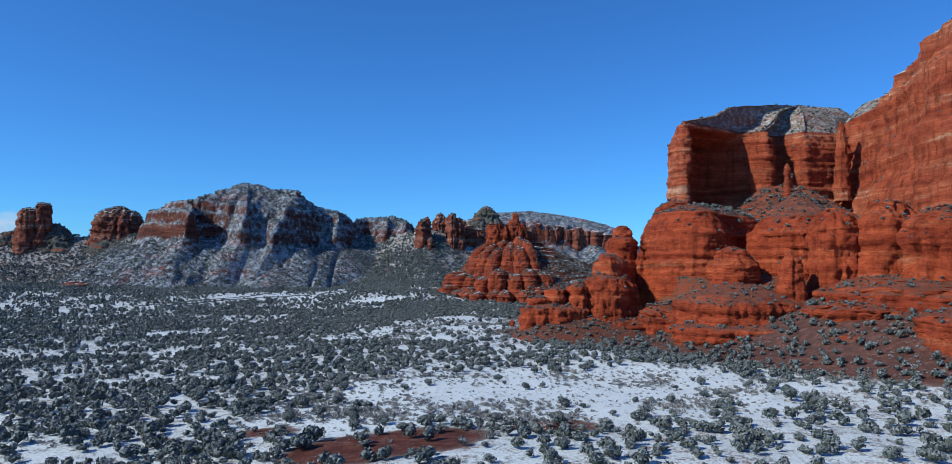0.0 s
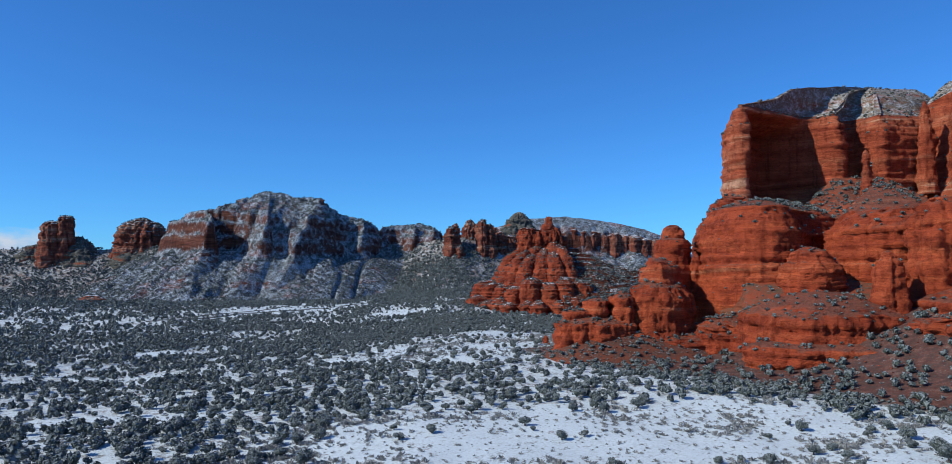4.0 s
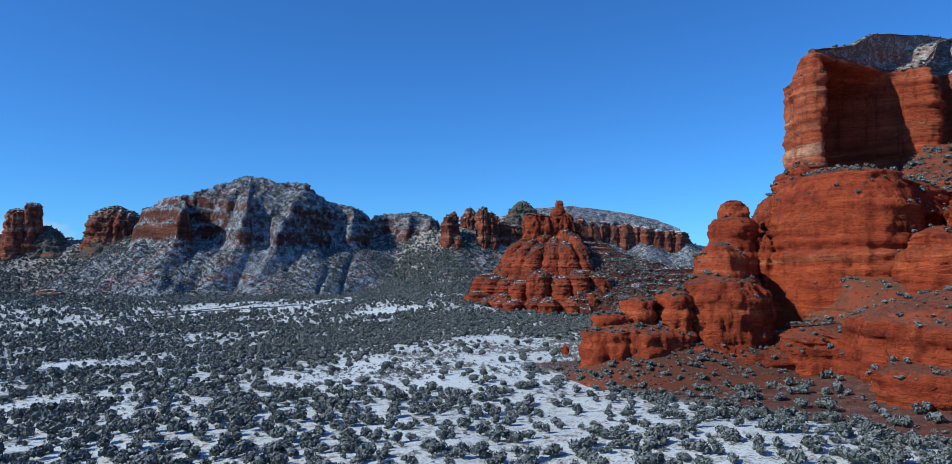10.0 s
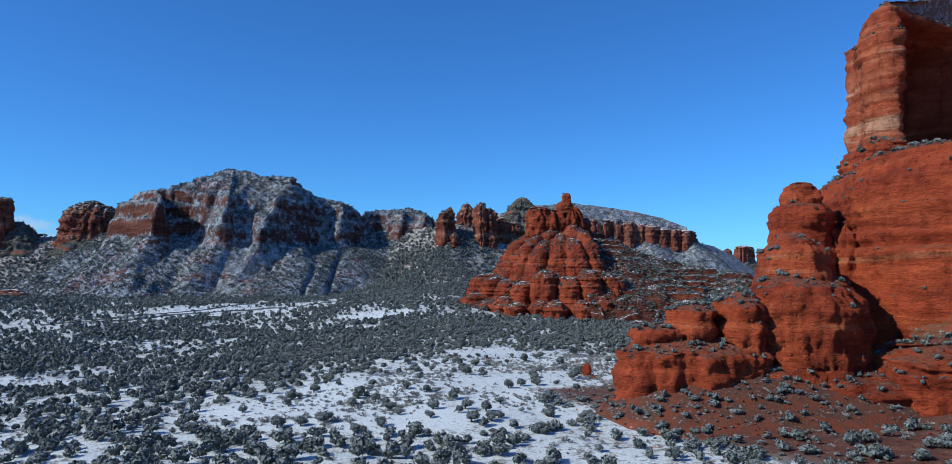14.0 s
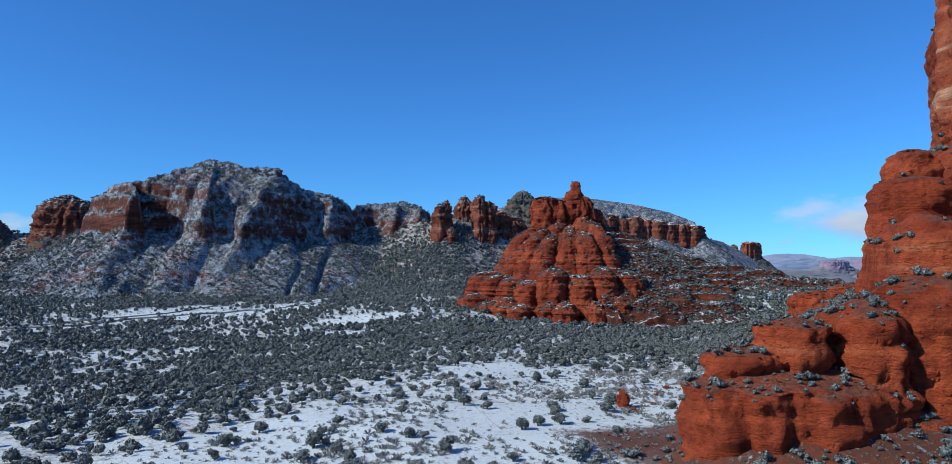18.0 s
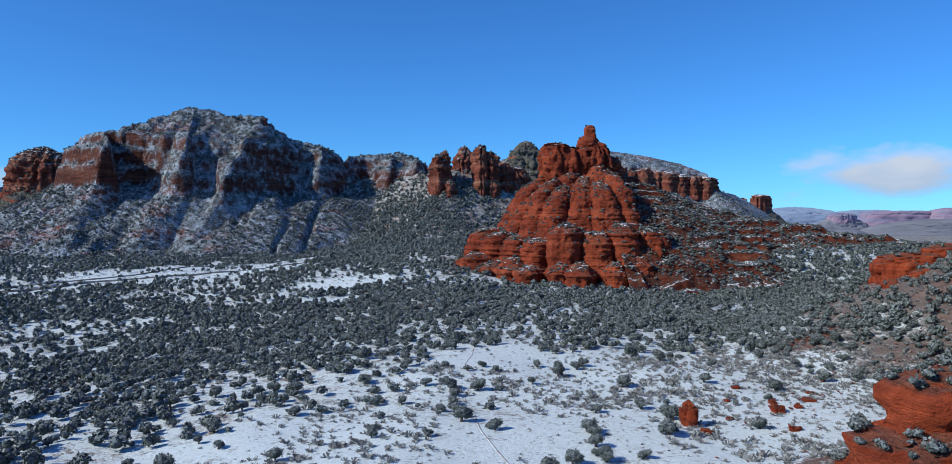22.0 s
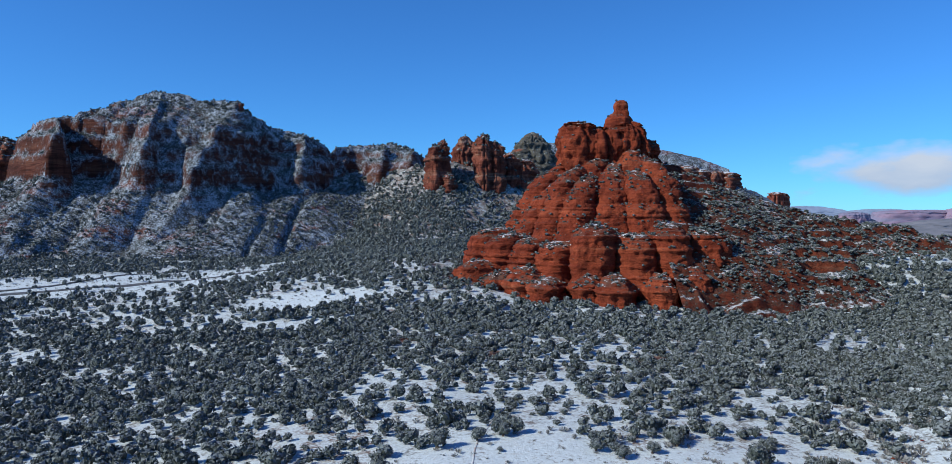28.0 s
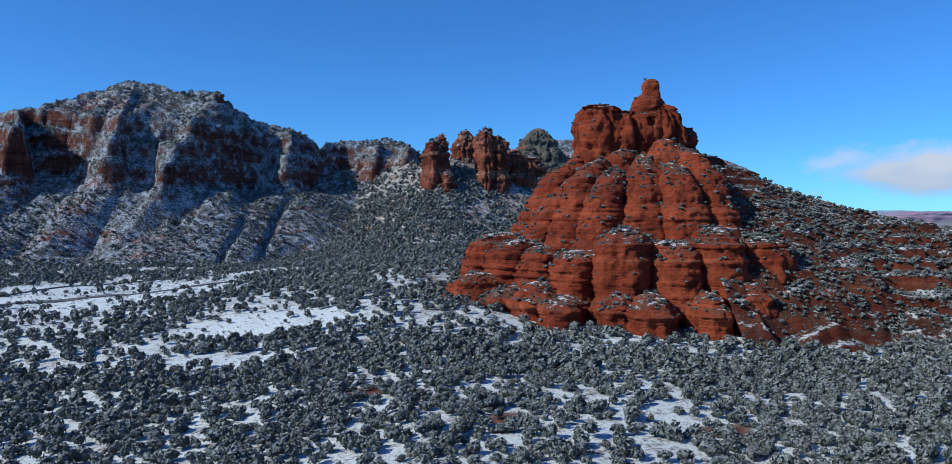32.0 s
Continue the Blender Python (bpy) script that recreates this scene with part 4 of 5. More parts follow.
def ball(sub):
    bm = bmesh.new()
    bmesh.ops.create_icosphere(bm, subdivisions=sub, radius=1.0)
    v = np.array([p.co[:] for p in bm.verts])
    f = np.array([[p.index for p in q.verts] for q in bm.faces])
    bm.free()
    return v, f


MOUND = {1: ball(1), 2: ball(2)}


def crown(rng, n, size, flat=0.9, mounds=4, sub=1):
    """A crown, about one metre in half width: a dark heart of uneven mounds under n sprays of leaf."""
    vs, fs, tones, at = [], [], [], 0
    heaps = []
    for k in range(max(mounds, 1)):
        a, out = rng.uniform(0, 6.3), (0.0 if k == 0 else rng.uniform(0.30, 0.62))
        r = rng.uniform(0.55, 0.72) if k == 0 else rng.uniform(0.32, 0.52)
        heaps.append((out * math.cos(a), out * math.sin(a), rng.uniform(0.35, 0.90) if k else 0.62, r))
    for hx, hy, hz, hr in heaps[:mounds]:
        v, f = MOUND[sub]
        p = v * rng.uniform(0.65, 1.0, (len(v), 1)) * hr * 0.88 * np.array((1, 1, flat)) + (hx, hy, hz)
        p[:, 2] = np.maximum(p[:, 2], 0.0)
        vs.append(p)
        fs.append(f + at)
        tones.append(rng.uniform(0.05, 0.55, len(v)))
        at += len(v)
    share = np.array([h[3] ** 2 for h in heaps])
    which = rng.choice(len(heaps), size=n, p=share / share.sum())
    for k in range(n):
        hx, hy, hz, hr = heaps[which[k]]
        d = rng.normal(0, 1, 3)
        d /= np.linalg.norm(d)
        d[2] = abs(d[2]) if d[2] < -0.45 else d[2]
        c = np.array((hx, hy, hz)) + d * hr * rng.uniform(0.75, 1.12) * np.array((1, 1, flat))
        c[2] = max(c[2], 0.06)
        face = d + rng.normal(0, 0.42, 3)                # sprays lie like shingles on the crown
        tip = np.cross(face, rng.normal(0, 1, 3)) + 0.3 * d + (0, 0, 0.3)
        tip /= np.linalg.norm(tip) + 1e-6
        side = np.cross(face, tip)
        side /= np.linalg.norm(side) + 1e-6
        s = size * rng.uniform(0.6, 1.4)
        vs.append(np.array((c + tip * s, c - tip * s * 0.5 + side * s * 0.75, c - tip * s * 0.5 - side * s * 0.75)))
        fs.append(np.array([(at, at + 1, at + 2)]))
        # random tone, lighter where the spray faces up
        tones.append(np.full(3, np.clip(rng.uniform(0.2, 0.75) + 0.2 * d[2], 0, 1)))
        at += 3
    return np.concatenate(vs), np.concatenate(fs), np.concatenate(tones)


def tuft(rng, n):
    """A dry bush: thin twigs fanning up and out of one root."""
    vs = []
    for k in range(n):
        a, lean = rng.uniform(0, 6.3), rng.uniform(0.15, 1.25)
        d = np.array((math.cos(a) * math.sin(lean), math.sin(a) * math.sin(lean), 0.85 * math.cos(lean)))
        side = np.cross(d, rng.normal(0, 1, 3))
        side *= rng.uniform(0.07, 0.15) / (np.linalg.norm(side) + 1e-6)
        tip = d * rng.uniform(0.6, 1.1)
        vs += [d * 0.08, tip + side, tip - side]
    return np.array(vs), np.arange(3 * n).reshape(n, 3), rng.uniform(0.1, 0.9, 3 * n)


rng = np.random.default_rng(7)


def scatter(name, shapes, places, material, label, category):
    """Many plants in one mesh; places: x, y, z, half width, height factor, turn."""
    vs, fs, ts, at = [], [], [], 0
    places = np.asarray(places, float)
    which = rng.integers(len(shapes), size=len(places))
    for k, (v, f, tone) in enumerate(shapes):
        p = places[which == k]
        if not len(p):
            continue
        c, s = np.cos(p[:, 5])[:, None], np.sin(p[:, 5])[:, None]
        x = (v[None, :, 0] * c - v[None, :, 1] * s) * p[:, 3:4] + p[:, 0:1]
        y = (v[None, :, 0] * s + v[None, :, 1] * c) * p[:, 3:4] + p[:, 1:2]
        z = v[None, :, 2] * p[:, 3:4] * p[:, 4:5] + p[:, 2:3] - 0.1
        vs.append(np.stack([x, y, z], -1).reshape(-1, 3))
        fs.append((f[None] + (np.arange(len(p)) * len(v))[:, None, None]).reshape(-1, 3) + at)
        ts.append(np.clip(tone[None, :] + rng.uniform(-0.25, 0.25, (len(p), 1)), 0, 1).ravel())
        at += len(p) * len(v)
    ob = mesh_object(name, np.concatenate(vs), np.concatenate(fs), material, smooth_shade=False)
    add_attribute(ob, "tone", np.concatenate(ts))
    return tagged(ob, label, category, kind="stuff")


def nearest_view(x, y):
    """How close the flight comes to a place while it lies ahead."""
    ahead = 150.0 if y < 150 else y
    return max(math.hypot(x, ahead), abs(x) * 1.75, 150.0)


def in_view(x, y):
    return abs(x) < 0.72 * (y + 640) + 10 and y > -470


FAR_KINDS = [[crown(rng, n, s, 0.9, heaps) for _ in range(k)] for n, s, heaps, k in ((112, 0.19, 3, 12), (48, 0.29, 1, 10), (24, 0.44, 0, 8), (13, 0.58, 0, 8))]
bins = [[], [], [], []]
ledge_scrub, spur_scrub = [], []


def try_plants(x0, x1, y0, y1, per, grow):
    """Plants over a stretch of ground: one try for every so many square metres."""
    n = int((x1 - x0) * (y1 - y0) / per)
    xs, ys = rng.uniform(x0, x1, n), rng.uniform(y0, y1, n)
    dens = (1 - openness(xs, ys)) * np.clip(0.80 + 3.8 * fbm(xs * 0.026, ys * 0.026, 9.0, 4, 61), 0.34, 1.0) + 0.055 * openness(xs, ys)
    dens = dens * (1 - 0.3 * soil_at(xs, ys)) * (1 - 0.8 * clearing(xs, ys))
    keep = (rng.uniform(0, 1, n) < dens) & (np.abs(xs) < 0.72 * (ys + 640) + 10)
    zs = terrain(xs, ys)
    for x, y, z in zip(xs[keep], ys[keep], zs[keep]):
        if not in_view(x, y):
            continue
        z, lie, rock = surface(x, y, z)
        r = rng.uniform(1.1, 2.9) * grow * (0.8 + 0.4 * rng.uniform())
        if rock:
            if lie > 0.5 and (y > 560 or rng.uniform() < 0.5):
                if y > 560:
                    bins[3].append((x, y, z, r * 0.7, 1.0, rng.uniform(0, 6.3)))
                else:
                    ledge_scrub.append((x, y, z, r * 0.5, 1.0, rng.uniform(0, 6.3)))
            continue
        if math.hypot(x + 5, y - 15) < 45 and rng.uniform() < 0.75:     # the open middle of the meadow
            continue
        d = nearest_view(x, y)
        row = (x, y, z, r, rng.uniform(0.85, 1.25), rng.uniform(0, 6.3))
        bins[0 if d < 230 else 1 if d < 420 else 2 if d < 800 else 3].append(row)


try_plants(-330, -40, -470, -20, 24, 1.08)
try_plants(-330, -40, -20, 260, 16, 0.97)
try_plants(-40, 260, -470, -20, 30, 1.0)
try_plants(-40, 260, -20, 260, 20, 0.92)
try_plants(80, 190, -465, -375, 34, 1.1)
try_plants(100, 270, -30, 190, 6, 0.72)
try_plants(-60, 260, 95, 260, 26, 0.8)
try_plants(-330, -40, 60, 300, 90, 0.85)
try_plants(-15, 120, 110, 270, 32, 0.85)
try_plants(150, 420, 170, 420, 14, 0.8)
try_plants(-560, -330, -100, 500, 26, 1.1)
try_plants(-330, 0, 230, 700, 14, 1.0)
try_plants(-560, -330, 500, 640, 26, 1.1)
try_plants(0, 420, 230, 700, 15, 1.0)
try_plants(-1150, -330, 640, 1120, 16, 1.1)
try_plants(-330, -20, 640, 1000, 12, 1.1)
try_plants(-20, 700, 700, 1300, 36, 1.3)
try_plants(-200, 80, 640, 880, 15, 1.1)
try_plants(-1000, -560, -100, 640, 42, 1.2)
try_plants(260, 420, -470, 260, 20, 1.0)
try_plants(400, 900, 260, 1200, 34, 1.2)
# scrub on the ledges of the two near buttes
for x0, x1, y0, y1, n, steep in ((40, 400, -350, 160, 5200, 0.55), (-20, 430, 290, 480, 11500, 0.5)):
    for x, y in zip(rng.uniform(x0, x1, n), rng.uniform(y0, y1, n)):
        z, lie, rock = surface(x, y, 0.0)
        if rock and lie > steep and 12 < z < (108 if y > 300 else 230) and not (x < 152 and y < 0 and z > 58):
            (spur_scrub if x < 150 and y < 0 else ledge_scrub).append((x, y, z, (0.3 + 1.9 * rng.uniform() ** 2.5) * (1.0 if y < 200 else 0.8), 0.9, rng.uniform(0, 6.3)))

for x, y in zip(rng.uniform(112, 430, 5200), rng.uniform(295, 470, 5200)):                # the long scrubby flank of the bell
    z, lie, rock = surface(x, y, 0.0)
    if rock and lie > 0.55 and 10 < z < 84:
        ledge_scrub.append((x, y, z, 0.7 + 1.5 * rng.uniform() ** 1.5, 0.85, rng.uniform(0, 6.3)))

for x, y in zip(rng.uniform(205, 350, 800), rng.uniform(-75, 75, 800)):                  # the steep slope beside the alcove
    z, lie, rock = surface(x, y, 0.0)
    if rock and lie > 0.4 and 90 < z < 150:
        ledge_scrub.append((x, y, z, 0.5 + 2.6 * rng.uniform() ** 2, 0.9, rng.uniform(0, 6.3)))

for x, y in zip(rng.uniform(40, 160, 1300), rng.uniform(-142, -20, 1300)):
    z, lie, rock = surface(x, y, 0.0)
    if rock and lie > 0.6 and 8 < z < 60:
        spur_scrub.append((x, y, z, 0.4 + 1.5 * rng.uniform() ** 2, 1.0, rng.uniform(0, 6.3)))

# the belt of bushes along the foot of the earth slope
for k in range(420):
    y = rng.uniform(-330, -88)
    x = 38 + 0.58 * (-94 - y) + rng.normal(-2, 11)
    z, lie, rock = surface(x, y, float(terrain(x, y)))
    spur_scrub.append((x, y, z, 0.6 + 2.0 * rng.uniform() ** 1.6, 0.85, rng.uniform(0, 6.3)))

# scattered junipers and brush on the far snowfield by the road
for x, y in zip(rng.uniform(-420, -60, 420), rng.uniform(350, 690, 420)):
    if in_view(x, y) and float(fbm(np.array(x * 0.03), np.array(y * 0.03), 2.0, 3, 66)) > -0.05:
        bins[2].append((x, y, float(terrain(x, y)), rng.uniform(0.5, 1.0) ** 2 * 2.4, 1.0, rng.uniform(0, 6.3)))

# the trees that stand clear on the near snow are things of their own
FIELD_TREES = [(-4, -23, 2.9), (-21, -1, 1.7), (-16, 17, 2.1), (-8, 12, 2.5), (-7, 6, 1.9), (-11, 18, 1.5), (-19, 55, 1.8), (-24, 44, 2.1), (-14, 35, 1.3), (-11, 40, 1.7), (-4, 36, 1.5),
               (1, 42, 1.9), (5, 35, 1.6), (6, 12, 1.5), (-10, -17, 0.9), (4, -31, 1.8), (16, 20, 1.7), (25, 33, 2.6), (32, 42, 2.1), (55, 66, 3.1), (-66, -18, 2.7), (-66, 3, 2.0), (-63, 24, 2.6), (-55, 20, 2.7)]
EDGE_TREES = [(-56, 10, 2.4), (-80, 21, 2.4), (-89, 24, 1.9), (-101, 32, 3.0), (-35, 24, 2.5), (-90, 12, 2.7), (-104, 1, 1.8), (-46, 44, 2.5), (-46, -1, 1.1), (-51, -5, 0.9), (-24, -35, 1.7), (-11, -37, 1.6), (25, -34, 2.6),
              (47, -23, 2.4), (43, -35, 2.9), (2, -286, 2.4), (-52, -310, 2.6), (-75, -250, 2.9), (-75, -284, 2.3), (-82, -289, 2.7)]
NEAR_TREES = [(-86, -286, 2.4), (-90, -297, 1.9), (-46, -270, 3.1), (-35, -269, 2.4), (-23, -315, 1.6), (-10, -321, 2.2), (-14, -287, 2.0), (68, -273, 3.2), (-72, -364, 3.2), (-57, -381, 2.9), (-70, -337, 3.1), (-47, -377, 3.0),
              (-57, -355, 2.7), (-85, -284, 3.0), (-15, -407, 2.6), (-4, -412, 2.5), (-34, -377, 2.9), (-75, -391, 2.2), (132, -340, 3.1), (128, -362, 3.0), (36, -400, 1.6), (4, -280, 2.7)]
OPEN_TREES = [(-83, -65, 1.8), (-69, -79, 2.0), (-70, -58, 1.7), (-45, -60, 1.9), (-36, -81, 2.3), (-28, -99, 2.6), (-26, -65, 2.4), (-18, -70, 2.1), (-14, -71, 1.8), (-7, -88, 2.7), (-13, -105, 2.6), (-2, -106, 2.5), (5, -110, 2.4),
              (10, -96, 1.9), (19, -55, 2.3), (14, -60, 2.5), (27, -93, 2.9), (34, -51, 1.7), (26, -37, 1.9), (-84, -86, 2.0), (-128, -57, 2.6), (-123, -45, 1.7), (-35, 26, 1.6), (26, 42, 2.0), (-73, -330, 2.6), (-61, -345, 1.8),
              (-76, -357, 3.3), (95, -377, 2.3), (133, -327, 2.3), (126, -369, 3.2), (130, -378, 2.3), (105, -350, 1.9), (101, -374, 2.2), (125, -354, 2.0), (-60, -300, 1.9), (-89, -275, 2.4)]
placed = [(x, y, float(terrain(x, y)), r, rng.uniform(0.85, 1.2), rng.uniform(0, 6.3)) for x, y, r in FIELD_TREES + EDGE_TREES + NEAR_TREES + OPEN_TREES]
near = sorted(bins[0], key=lambda p: -float(openness(np.array(p[0]), np.array(p[1]))) + 0.002 * abs(p[0]))
single, bins[0] = placed + near[:200], near[200:]
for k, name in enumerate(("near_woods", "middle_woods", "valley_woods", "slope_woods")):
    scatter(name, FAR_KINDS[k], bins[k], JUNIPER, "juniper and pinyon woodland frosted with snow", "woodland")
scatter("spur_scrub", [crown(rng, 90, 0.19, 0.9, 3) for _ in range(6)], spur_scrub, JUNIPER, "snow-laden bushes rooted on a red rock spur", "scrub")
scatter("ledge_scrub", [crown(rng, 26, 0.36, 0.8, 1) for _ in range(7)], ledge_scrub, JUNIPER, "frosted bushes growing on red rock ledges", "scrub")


outer = []
xs, ys = rng.uniform(-620, 420, 9000), rng.uniform(-780, 500, 9000)
zs, away = terrain(xs, ys), openness(xs, ys)
for x, y, z, o in zip(xs, ys, zs, away):
    if not in_view(x, y) and o < 0.5 and not surface(x, y, z)[2]:
        outer.append((x, y, z, rng.uniform(1.0, 2.8), 1.0, rng.uniform(0, 6.3)))
scatter("outer_woods", FAR_KINDS[3], outer, JUNIPER, "juniper and pinyon woodland frosted with snow", "woodland")


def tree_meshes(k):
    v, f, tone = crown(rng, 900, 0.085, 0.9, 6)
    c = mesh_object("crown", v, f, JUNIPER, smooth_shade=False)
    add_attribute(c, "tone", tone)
    bm = bmesh.new()
    for a in range(4):
        turn = a * 1.6 + k
        m = Matrix.Translation((0.05 * math.cos(turn), 0.05 * math.sin(turn), 0.2)) @ Euler((0.35 * math.cos(turn), 0.35 * math.sin(turn), 0)).to_matrix().to_4x4()
        bmesh.ops.create_cone(bm, cap_ends=True, segments=7, radius1=0.085, radius2=0.03, depth=0.75, matrix=m)
    me = bpy.data.meshes.new("trunk")
    bm.to_mesh(me)
    bm.free()
    me.materials.append(BARK)
    return c, me


protos = []
for k in range(8):
    root = new("juniper_tree")
    c, me = tree_meshes(k)
    c.parent = root
    tr = new("trunk", me)
    tr.parent = root
    tagged(root, "rounded juniper tree dusted with snow on open ground", "tree", "junipers on the open snow")
    protos.append(root)
for k, (x, y, z, r, hgt, turn) in enumerate(single):
    m = pose(x, y, z, 0, 0, math.degrees(turn))
    if k < len(protos):
        root = protos[k]
    else:
        root = copy_thing(protos[k % len(protos)], m)
    root.matrix_basis = m @ Matrix.Diagonal((r, r, r * hgt, 1))

# low dry brush on the snow
brush_kinds = [tuft(rng, 22) for _ in range(10)]
xs, ys = rng.uniform(-330, 260, 130000), rng.uniform(-470, 260, 130000)
clump = smooth(-0.22, 0.22, fbm(xs * 0.035, ys * 0.035, 4.0, 4, 71))
full = smooth(-10, 40, xs) * (1 - smooth(110, 150, xs)) * smooth(-60, -20, ys)        # the brushy side of the meadow
bank = smooth(72, 108, xs) * smooth(-80, -45, ys) * (1 - smooth(140, 180, ys))          # the scrubby bank below the butte
odds = ((0.34 + 0.34 * full + 0.3 * (ys < -240)) * openness(xs, ys) + 0.10) * np.maximum(np.maximum(clump, 0.25), 0.6 * full) + 0.85 * bank
pick = (rng.uniform(0, 1, len(xs)) < odds) & (np.abs(xs) < 0.72 * (ys + 640) + 10)
zs = terrain(xs, ys)
size = rng.uniform(0.35, 1.0, len(xs)) ** 1.4 * (0.9 + 1.2 * clump) * (1.0 + 0.2 * (ys < -240))
brush = [(x, y, z, s, rng.uniform(0.7, 1.1), rng.uniform(0, 6.3)) for x, y, z, s in zip(xs[pick], ys[pick], zs[pick], size[pick])]
scatter("dry_brush", brush_kinds, brush, BRUSH, "low dry brush and grass tufts poking through snow", "brush")

xs, ys = rng.uniform(-620, 20, 26000), rng.uniform(260, 800, 26000)
pick = (rng.uniform(0, 1, len(xs)) < 0.75 * openness(xs, ys)) & (np.abs(xs) < 0.72 * (ys + 640) + 10)
zs = terrain(xs, ys)
brush = [(x, y, z, 0.4 + 1.1 * rng.uniform() ** 2, rng.uniform(0.7, 1.1), rng.uniform(0, 6.3)) for x, y, z in zip(xs[pick], ys[pick], zs[pick])]
scatter("field_brush", [tuft(rng, 12) for _ in range(6)], brush, BRUSH, "dry brush scattered over the valley snowfields", "brush")


# ---- road, trail, stones ----
def strip(name, points, half, lift, material, label, category):
    c = along([(x, y, 0, 0) for x, y in points], 3.0)[:, :2]
    t = np.gradient(c, axis=0)
    t /= np.hypot(t[:, 0], t[:, 1])[:, None]
    n = np.stack([-t[:, 1], t[:, 0]], 1)
    wide = half * (1 + 0.25 * fbm(np.arange(len(c)) * 0.2, 0, 0, 2, 91))[:, None] if half < 1.5 else half
    cols = [c + n * wide * k for k in (-1, -0.9, 0, 0.9, 1)]
    lifts = (-0.4, lift, lift + 0.06, lift, -0.4)
    verts = np.stack([np.column_stack([p, terrain(p[:, 0], p[:, 1]) + l]) for p, l in zip(cols, lifts)], 1).reshape(-1, 3)
    return tagged(mesh_object(name, verts, grid_faces(5, len(c)), material), label, category, kind="structure")


ASPHALT = Nodes("wet_asphalt")
ASPHALT = ASPHALT.done(ASPHALT.mix(ASPHALT.grey(ASPHALT.noise(0.4, 0.4, 0.4), 0.4, 0.6), (0.06, 0.06, 0.064), (0.16, 0.165, 0.17)), 0.6)
TRACK = Nodes("trodden_red_trail")
TRACK = TRACK.done(TRACK.mix(TRACK.grey(TRACK.noise(0.5, 0.5, 0.5), 0.42, 0.55), (0.34, 0.29, 0.27), (0.50, 0.52, 0.53)))
strip("road", [(-400, 310), (-330, 352), (-281, 383), (-253, 398), (-230, 414), (-197, 430), (-165, 450), (-135, 480), (-115, 512), (-100, 548), (-88, 595), (-84, 650)], 3.0, 0.5, ASPHALT, "dark two-lane road crossing the snowy valley", "road")
strip("road", [(-390, 335), (-330, 368), (-290, 400), (-272, 436), (-258, 480), (-235, 520), (-205, 560), (-180, 612), (-165, 670)], 1.9, 0.5, ASPHALT, "dark two-lane road crossing the snowy valley", "road")
strip("trail", [(8, -60), (1, -33), (-2, -3), (-4, 4), (-2, 22), (-3, 33), (-5, 44), (-3, 61), (-2, 75), (3, 100)], 0.24, 0.04, TRACK, "narrow trodden footpath through the snow", "path")


def stone(name, x, y, r, tall, seed, label):
    bm = bmesh.new()
    bmesh.ops.create_icosphere(bm, subdivisions=4, radius=1.0)
    z = float(terrain(x, y))
    for v in bm.verts:
        p = v.co.copy()
        n = float(fbm(p.x * 1.3 + seed, p.y * 1.3, p.z * 1.3, 4, 95)) + 0.3 * float(fbm(p.x * 5 + seed, p.y * 5, p.z * 5, 2, 96))
        k = 1 + 1.0 * n + 0.16 * round(3 * n)
        v.co = Vector((math.copysign(abs(p.x) ** 0.5, p.x) * r * k, math.copysign(abs(p.y) ** 0.5, p.y) * r * k, (p.z * 0.5 + 0.42) * tall * k))
    me = bpy.data.meshes.new(name)
    bm.to_mesh(me)
    bm.free()
    me.materials.append(RED)
    for f in me.polygons:
        f.use_smooth = True
    ob = tagged(new(name, me), label, "boulder", "red boulders at the foot of the spur")
    ob.location = (x, y, z - 0.3)
    return ob


for k, (x, y, r, tall) in enumerate([(50, -27, 1.75, 6.4), (75, -16, 1.5, 2.6), (87, -6, 1.5, 1.5), (66, -5, 0.7, 1.0), (52, -33, 1.2, 1.5), (73, 9, 1.0, 1.3), (77, -8, 0.9, 1.3), (72, -33, 1.1, 1.5), (81, -14, 0.9, 1.3), (92, 4, 1.1, 1.2), (61, -22, 0.8, 1.0)]):
    stone("boulder", x, y, r, tall, k * 3.7, "upright red sandstone boulder standing in snowy brush" if k == 0 else "red sandstone boulder lying in snowy brush")
pebbles = []
xs, ys = rng.uniform(34, 260, 9000), rng.uniform(-260, 120, 9000)
pick = rng.uniform(0, 1, 9000) < 0.6 * soil_at(xs, ys) + 0.06 + 0.5 * ((xs < 160) & (ys > -152) & (ys < -70)) + 0.6 * ((xs > 78) & (xs < 150) & (ys > -60) & (ys < 45))
zs = terrain(xs, ys)
pebbles = [(x, y, surface(x, y, z)[0], 0.2 + 0.9 * rng.uniform() ** 3, 0.8, rng.uniform(0, 6.3)) for x, y, z in zip(xs[pick], ys[pick], zs[pick])]
scatter("loose_stones", [crown(rng, 1, 0.3, 0.5, 2) for _ in range(8)], pebbles, RED, "loose red stones strewn below the cliffs", "stones")

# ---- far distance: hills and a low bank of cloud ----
# distance haze is put straight into the base colours of these hills
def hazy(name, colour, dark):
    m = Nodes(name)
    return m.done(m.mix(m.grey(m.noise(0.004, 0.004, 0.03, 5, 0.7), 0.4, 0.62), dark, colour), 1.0)


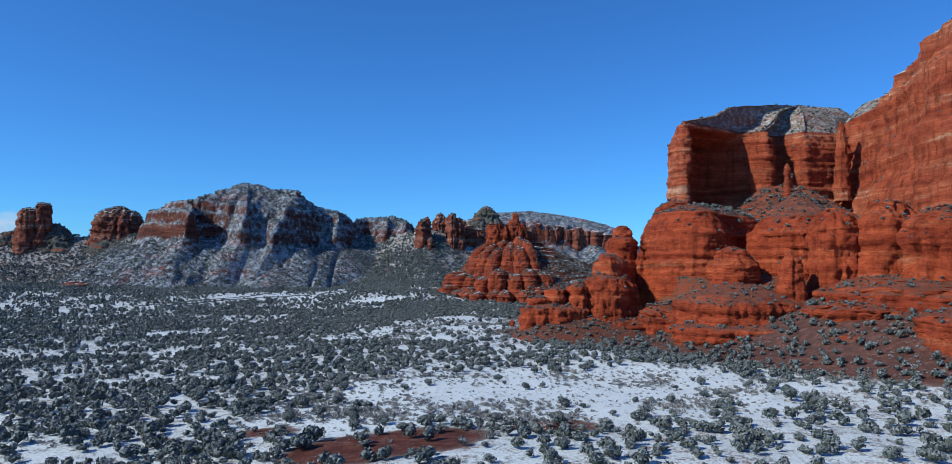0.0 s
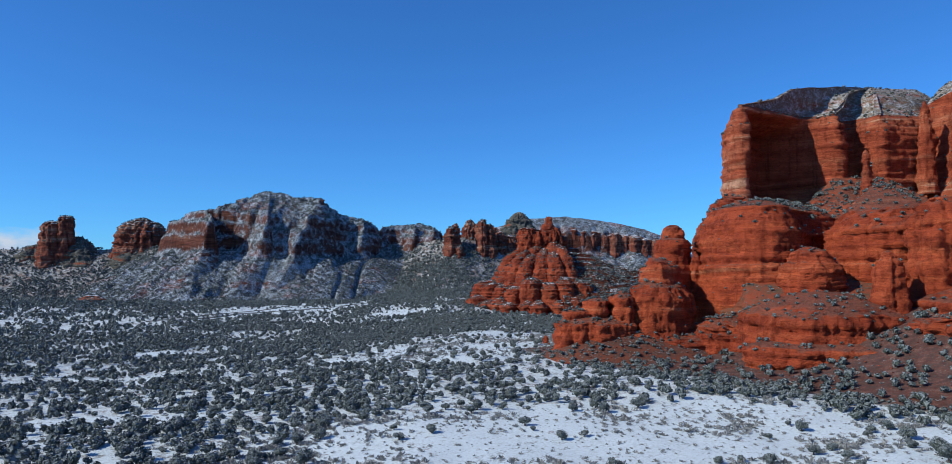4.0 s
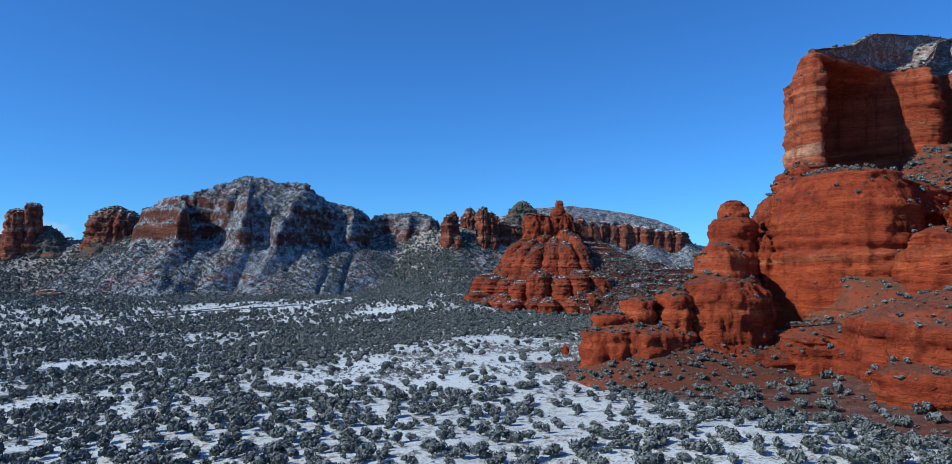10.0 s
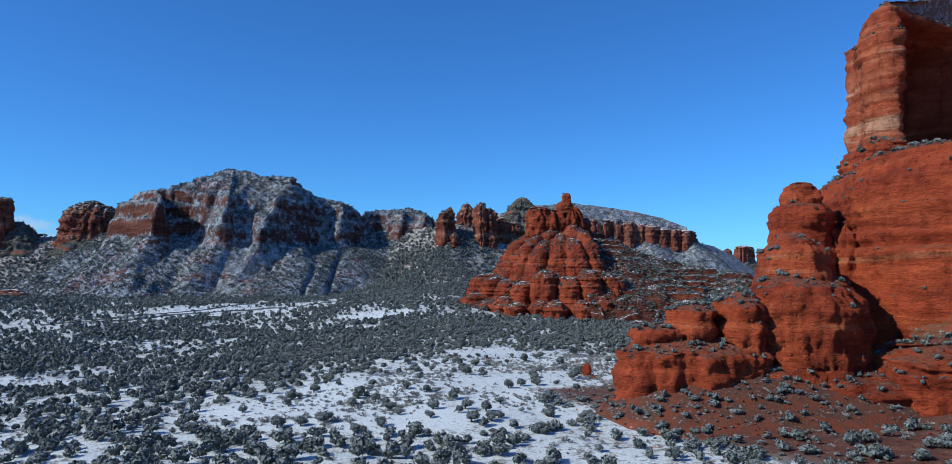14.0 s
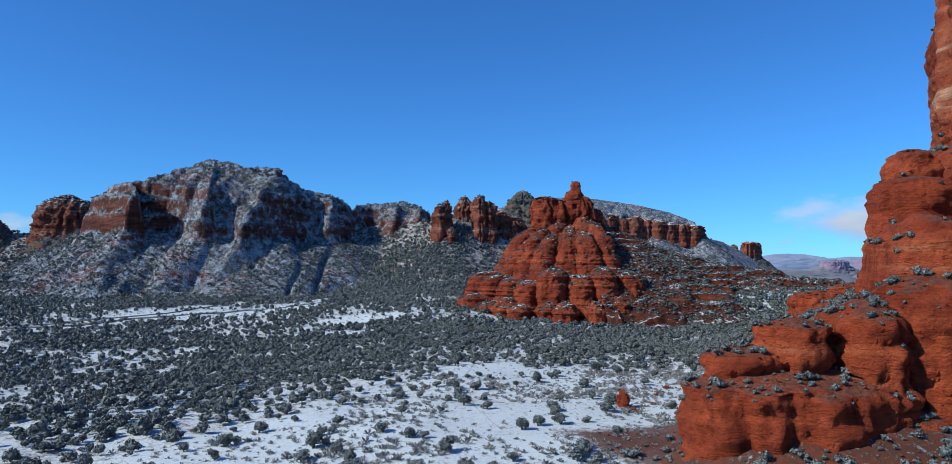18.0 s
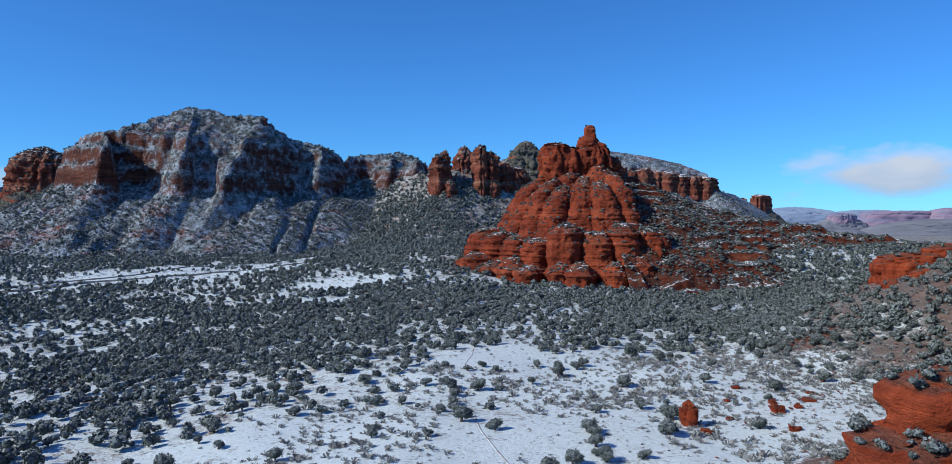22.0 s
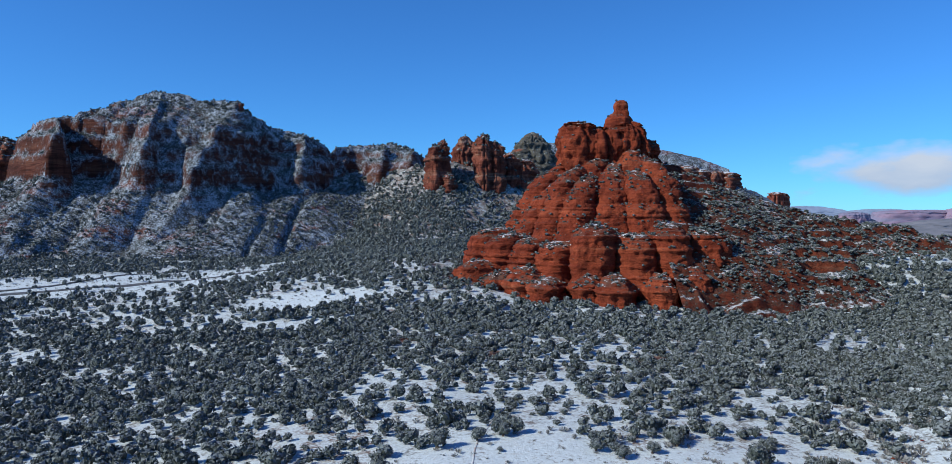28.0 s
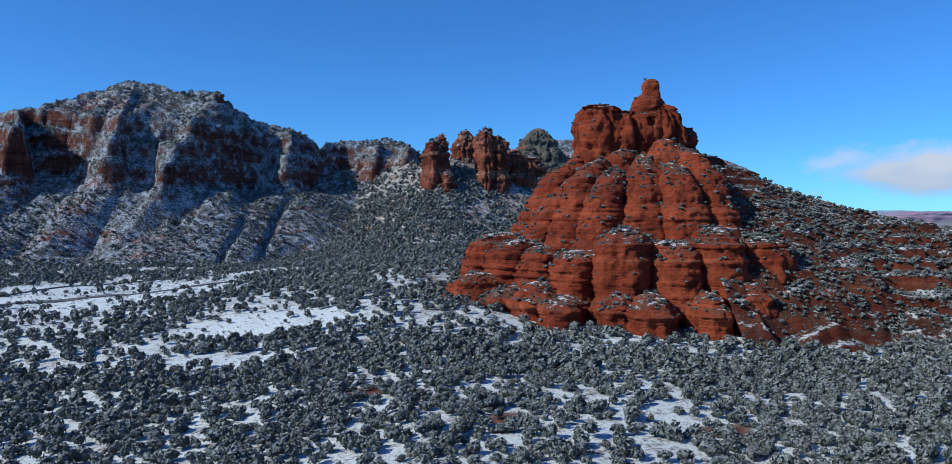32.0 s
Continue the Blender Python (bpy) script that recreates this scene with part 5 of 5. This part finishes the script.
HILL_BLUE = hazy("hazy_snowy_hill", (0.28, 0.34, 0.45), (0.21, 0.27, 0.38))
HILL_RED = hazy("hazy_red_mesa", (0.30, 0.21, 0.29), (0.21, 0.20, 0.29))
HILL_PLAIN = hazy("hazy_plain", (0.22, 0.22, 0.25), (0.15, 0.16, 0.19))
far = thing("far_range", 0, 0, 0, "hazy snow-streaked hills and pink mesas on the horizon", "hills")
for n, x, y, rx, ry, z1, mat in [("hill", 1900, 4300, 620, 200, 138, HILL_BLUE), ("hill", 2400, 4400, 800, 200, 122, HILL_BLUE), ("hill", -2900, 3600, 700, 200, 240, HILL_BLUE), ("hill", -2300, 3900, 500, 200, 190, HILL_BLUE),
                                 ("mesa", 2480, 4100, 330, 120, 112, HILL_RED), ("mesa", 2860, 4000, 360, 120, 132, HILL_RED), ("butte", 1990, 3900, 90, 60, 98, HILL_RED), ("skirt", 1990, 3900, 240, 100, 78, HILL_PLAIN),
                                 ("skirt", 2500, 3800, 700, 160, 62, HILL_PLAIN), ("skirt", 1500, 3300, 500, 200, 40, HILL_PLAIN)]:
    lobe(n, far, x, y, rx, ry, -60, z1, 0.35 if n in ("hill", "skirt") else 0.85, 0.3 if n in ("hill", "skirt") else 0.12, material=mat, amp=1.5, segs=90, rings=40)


def cloud(name, x, y, z, w, h, seed, thick, label):
    """A bank of cloud on the horizon: a far soft sheet, thinning out at its rims."""
    m = Nodes("cloud_vapour")
    t = m.tree
    tc = t.nodes.new("ShaderNodeTexCoord")
    mp = t.nodes.new("ShaderNodeVectorMath")
    mp.operation = "ADD"
    m.link(tc.outputs["UV"], mp.inputs[0])
    mp.inputs[1].default_value = (seed, seed * 0.7, 0)
    sc = t.nodes.new("ShaderNodeVectorMath")
    sc.operation = "MULTIPLY"
    m.link(mp.outputs[0], sc.inputs[0])
    sc.inputs[1].default_value = (3.2, 1.8, 1)
    nz = t.nodes.new("ShaderNodeTexNoise")
    nz.inputs["Scale"].default_value, nz.inputs["Detail"].default_value, nz.inputs["Roughness"].default_value = 1.3, 4, 0.5
    m.link(sc.outputs[0], nz.inputs["Vector"])
    sep = t.nodes.new("ShaderNodeSeparateXYZ")
    m.link(tc.outputs["UV"], sep.inputs[0])

    def rim(out):
        return m.math("SUBTRACT", 1.0, m.math("POWER", m.math("ABSOLUTE", m.math("SUBTRACT", m.math("MULTIPLY", out, 2.0), 1.0)), 2.0))

    body = m.math("MULTIPLY", rim(sep.outputs["X"]), rim(sep.outputs["Y"]))
    alpha = m.grey(m.math("ADD", m.math("MULTIPLY", body, 0.55), m.math("SUBTRACT", nz.outputs["Fac"], 0.5)), thick, thick + 0.38)
    # the sheet glows by itself; bright top and shaded blue base are painted by height
    em = t.nodes.new("ShaderNodeEmission")
    m.link(m.ramp(m.math("ADD", sep.outputs["Y"], m.math("SUBTRACT", nz.outputs["Fac"], 0.5)), [(0.15, (0.38, 0.50, 0.70)), (0.65, (0.58, 0.65, 0.76))]), em.inputs["Color"])
    clear = t.nodes.new("ShaderNodeBsdfTransparent")
    mixer = t.nodes.new("ShaderNodeMixShader")
    m.link(m.math("MULTIPLY", alpha, 0.95), mixer.inputs[0])
    m.link(clear.outputs[0], mixer.inputs[1])
    m.link(em.outputs[0], mixer.inputs[2])
    out = next(n for n in t.nodes if n.type == "OUTPUT_MATERIAL")
    m.link(mixer.outputs[0], out.inputs["Surface"])
    away = Vector((x, y, 0)).normalized()
    across = Vector((away.y, -away.x, 0))
    u, v = np.meshgrid(np.linspace(0, 1, 20), np.linspace(0, 1, 8))
    px = x + across.x * (u - 0.5) * w
    py = y + across.y * (u - 0.5) * w
    ob = mesh_object(name, np.stack([px, py, z + (v - 0.5) * h], -1).reshape(-1, 3), grid_faces(20, 8), m.mat)
    uv = ob.data.uv_layers.new(name="UVMap")
    flat = np.stack([u, v], -1).reshape(-1, 2)
    idx = np.empty(len(ob.data.loops), np.int32)
    ob.data.loops.foreach_get("vertex_index", idx)
    uv.data.foreach_set("uv", flat[idx].astype(np.float32).ravel())
    ob.visible_shadow = False
    return tagged(ob, label, "cloud", kind="structure")


cloud("backdrop_cloud", 2360, 3900, 335, 1350, 330, 2.3, 0.10, "low bank of white cloud near the horizon")
cloud("backdrop_cloud", -2600, 3500, 245, 900, 240, 7.9, 0.24, "low bank of white cloud near the horizon")
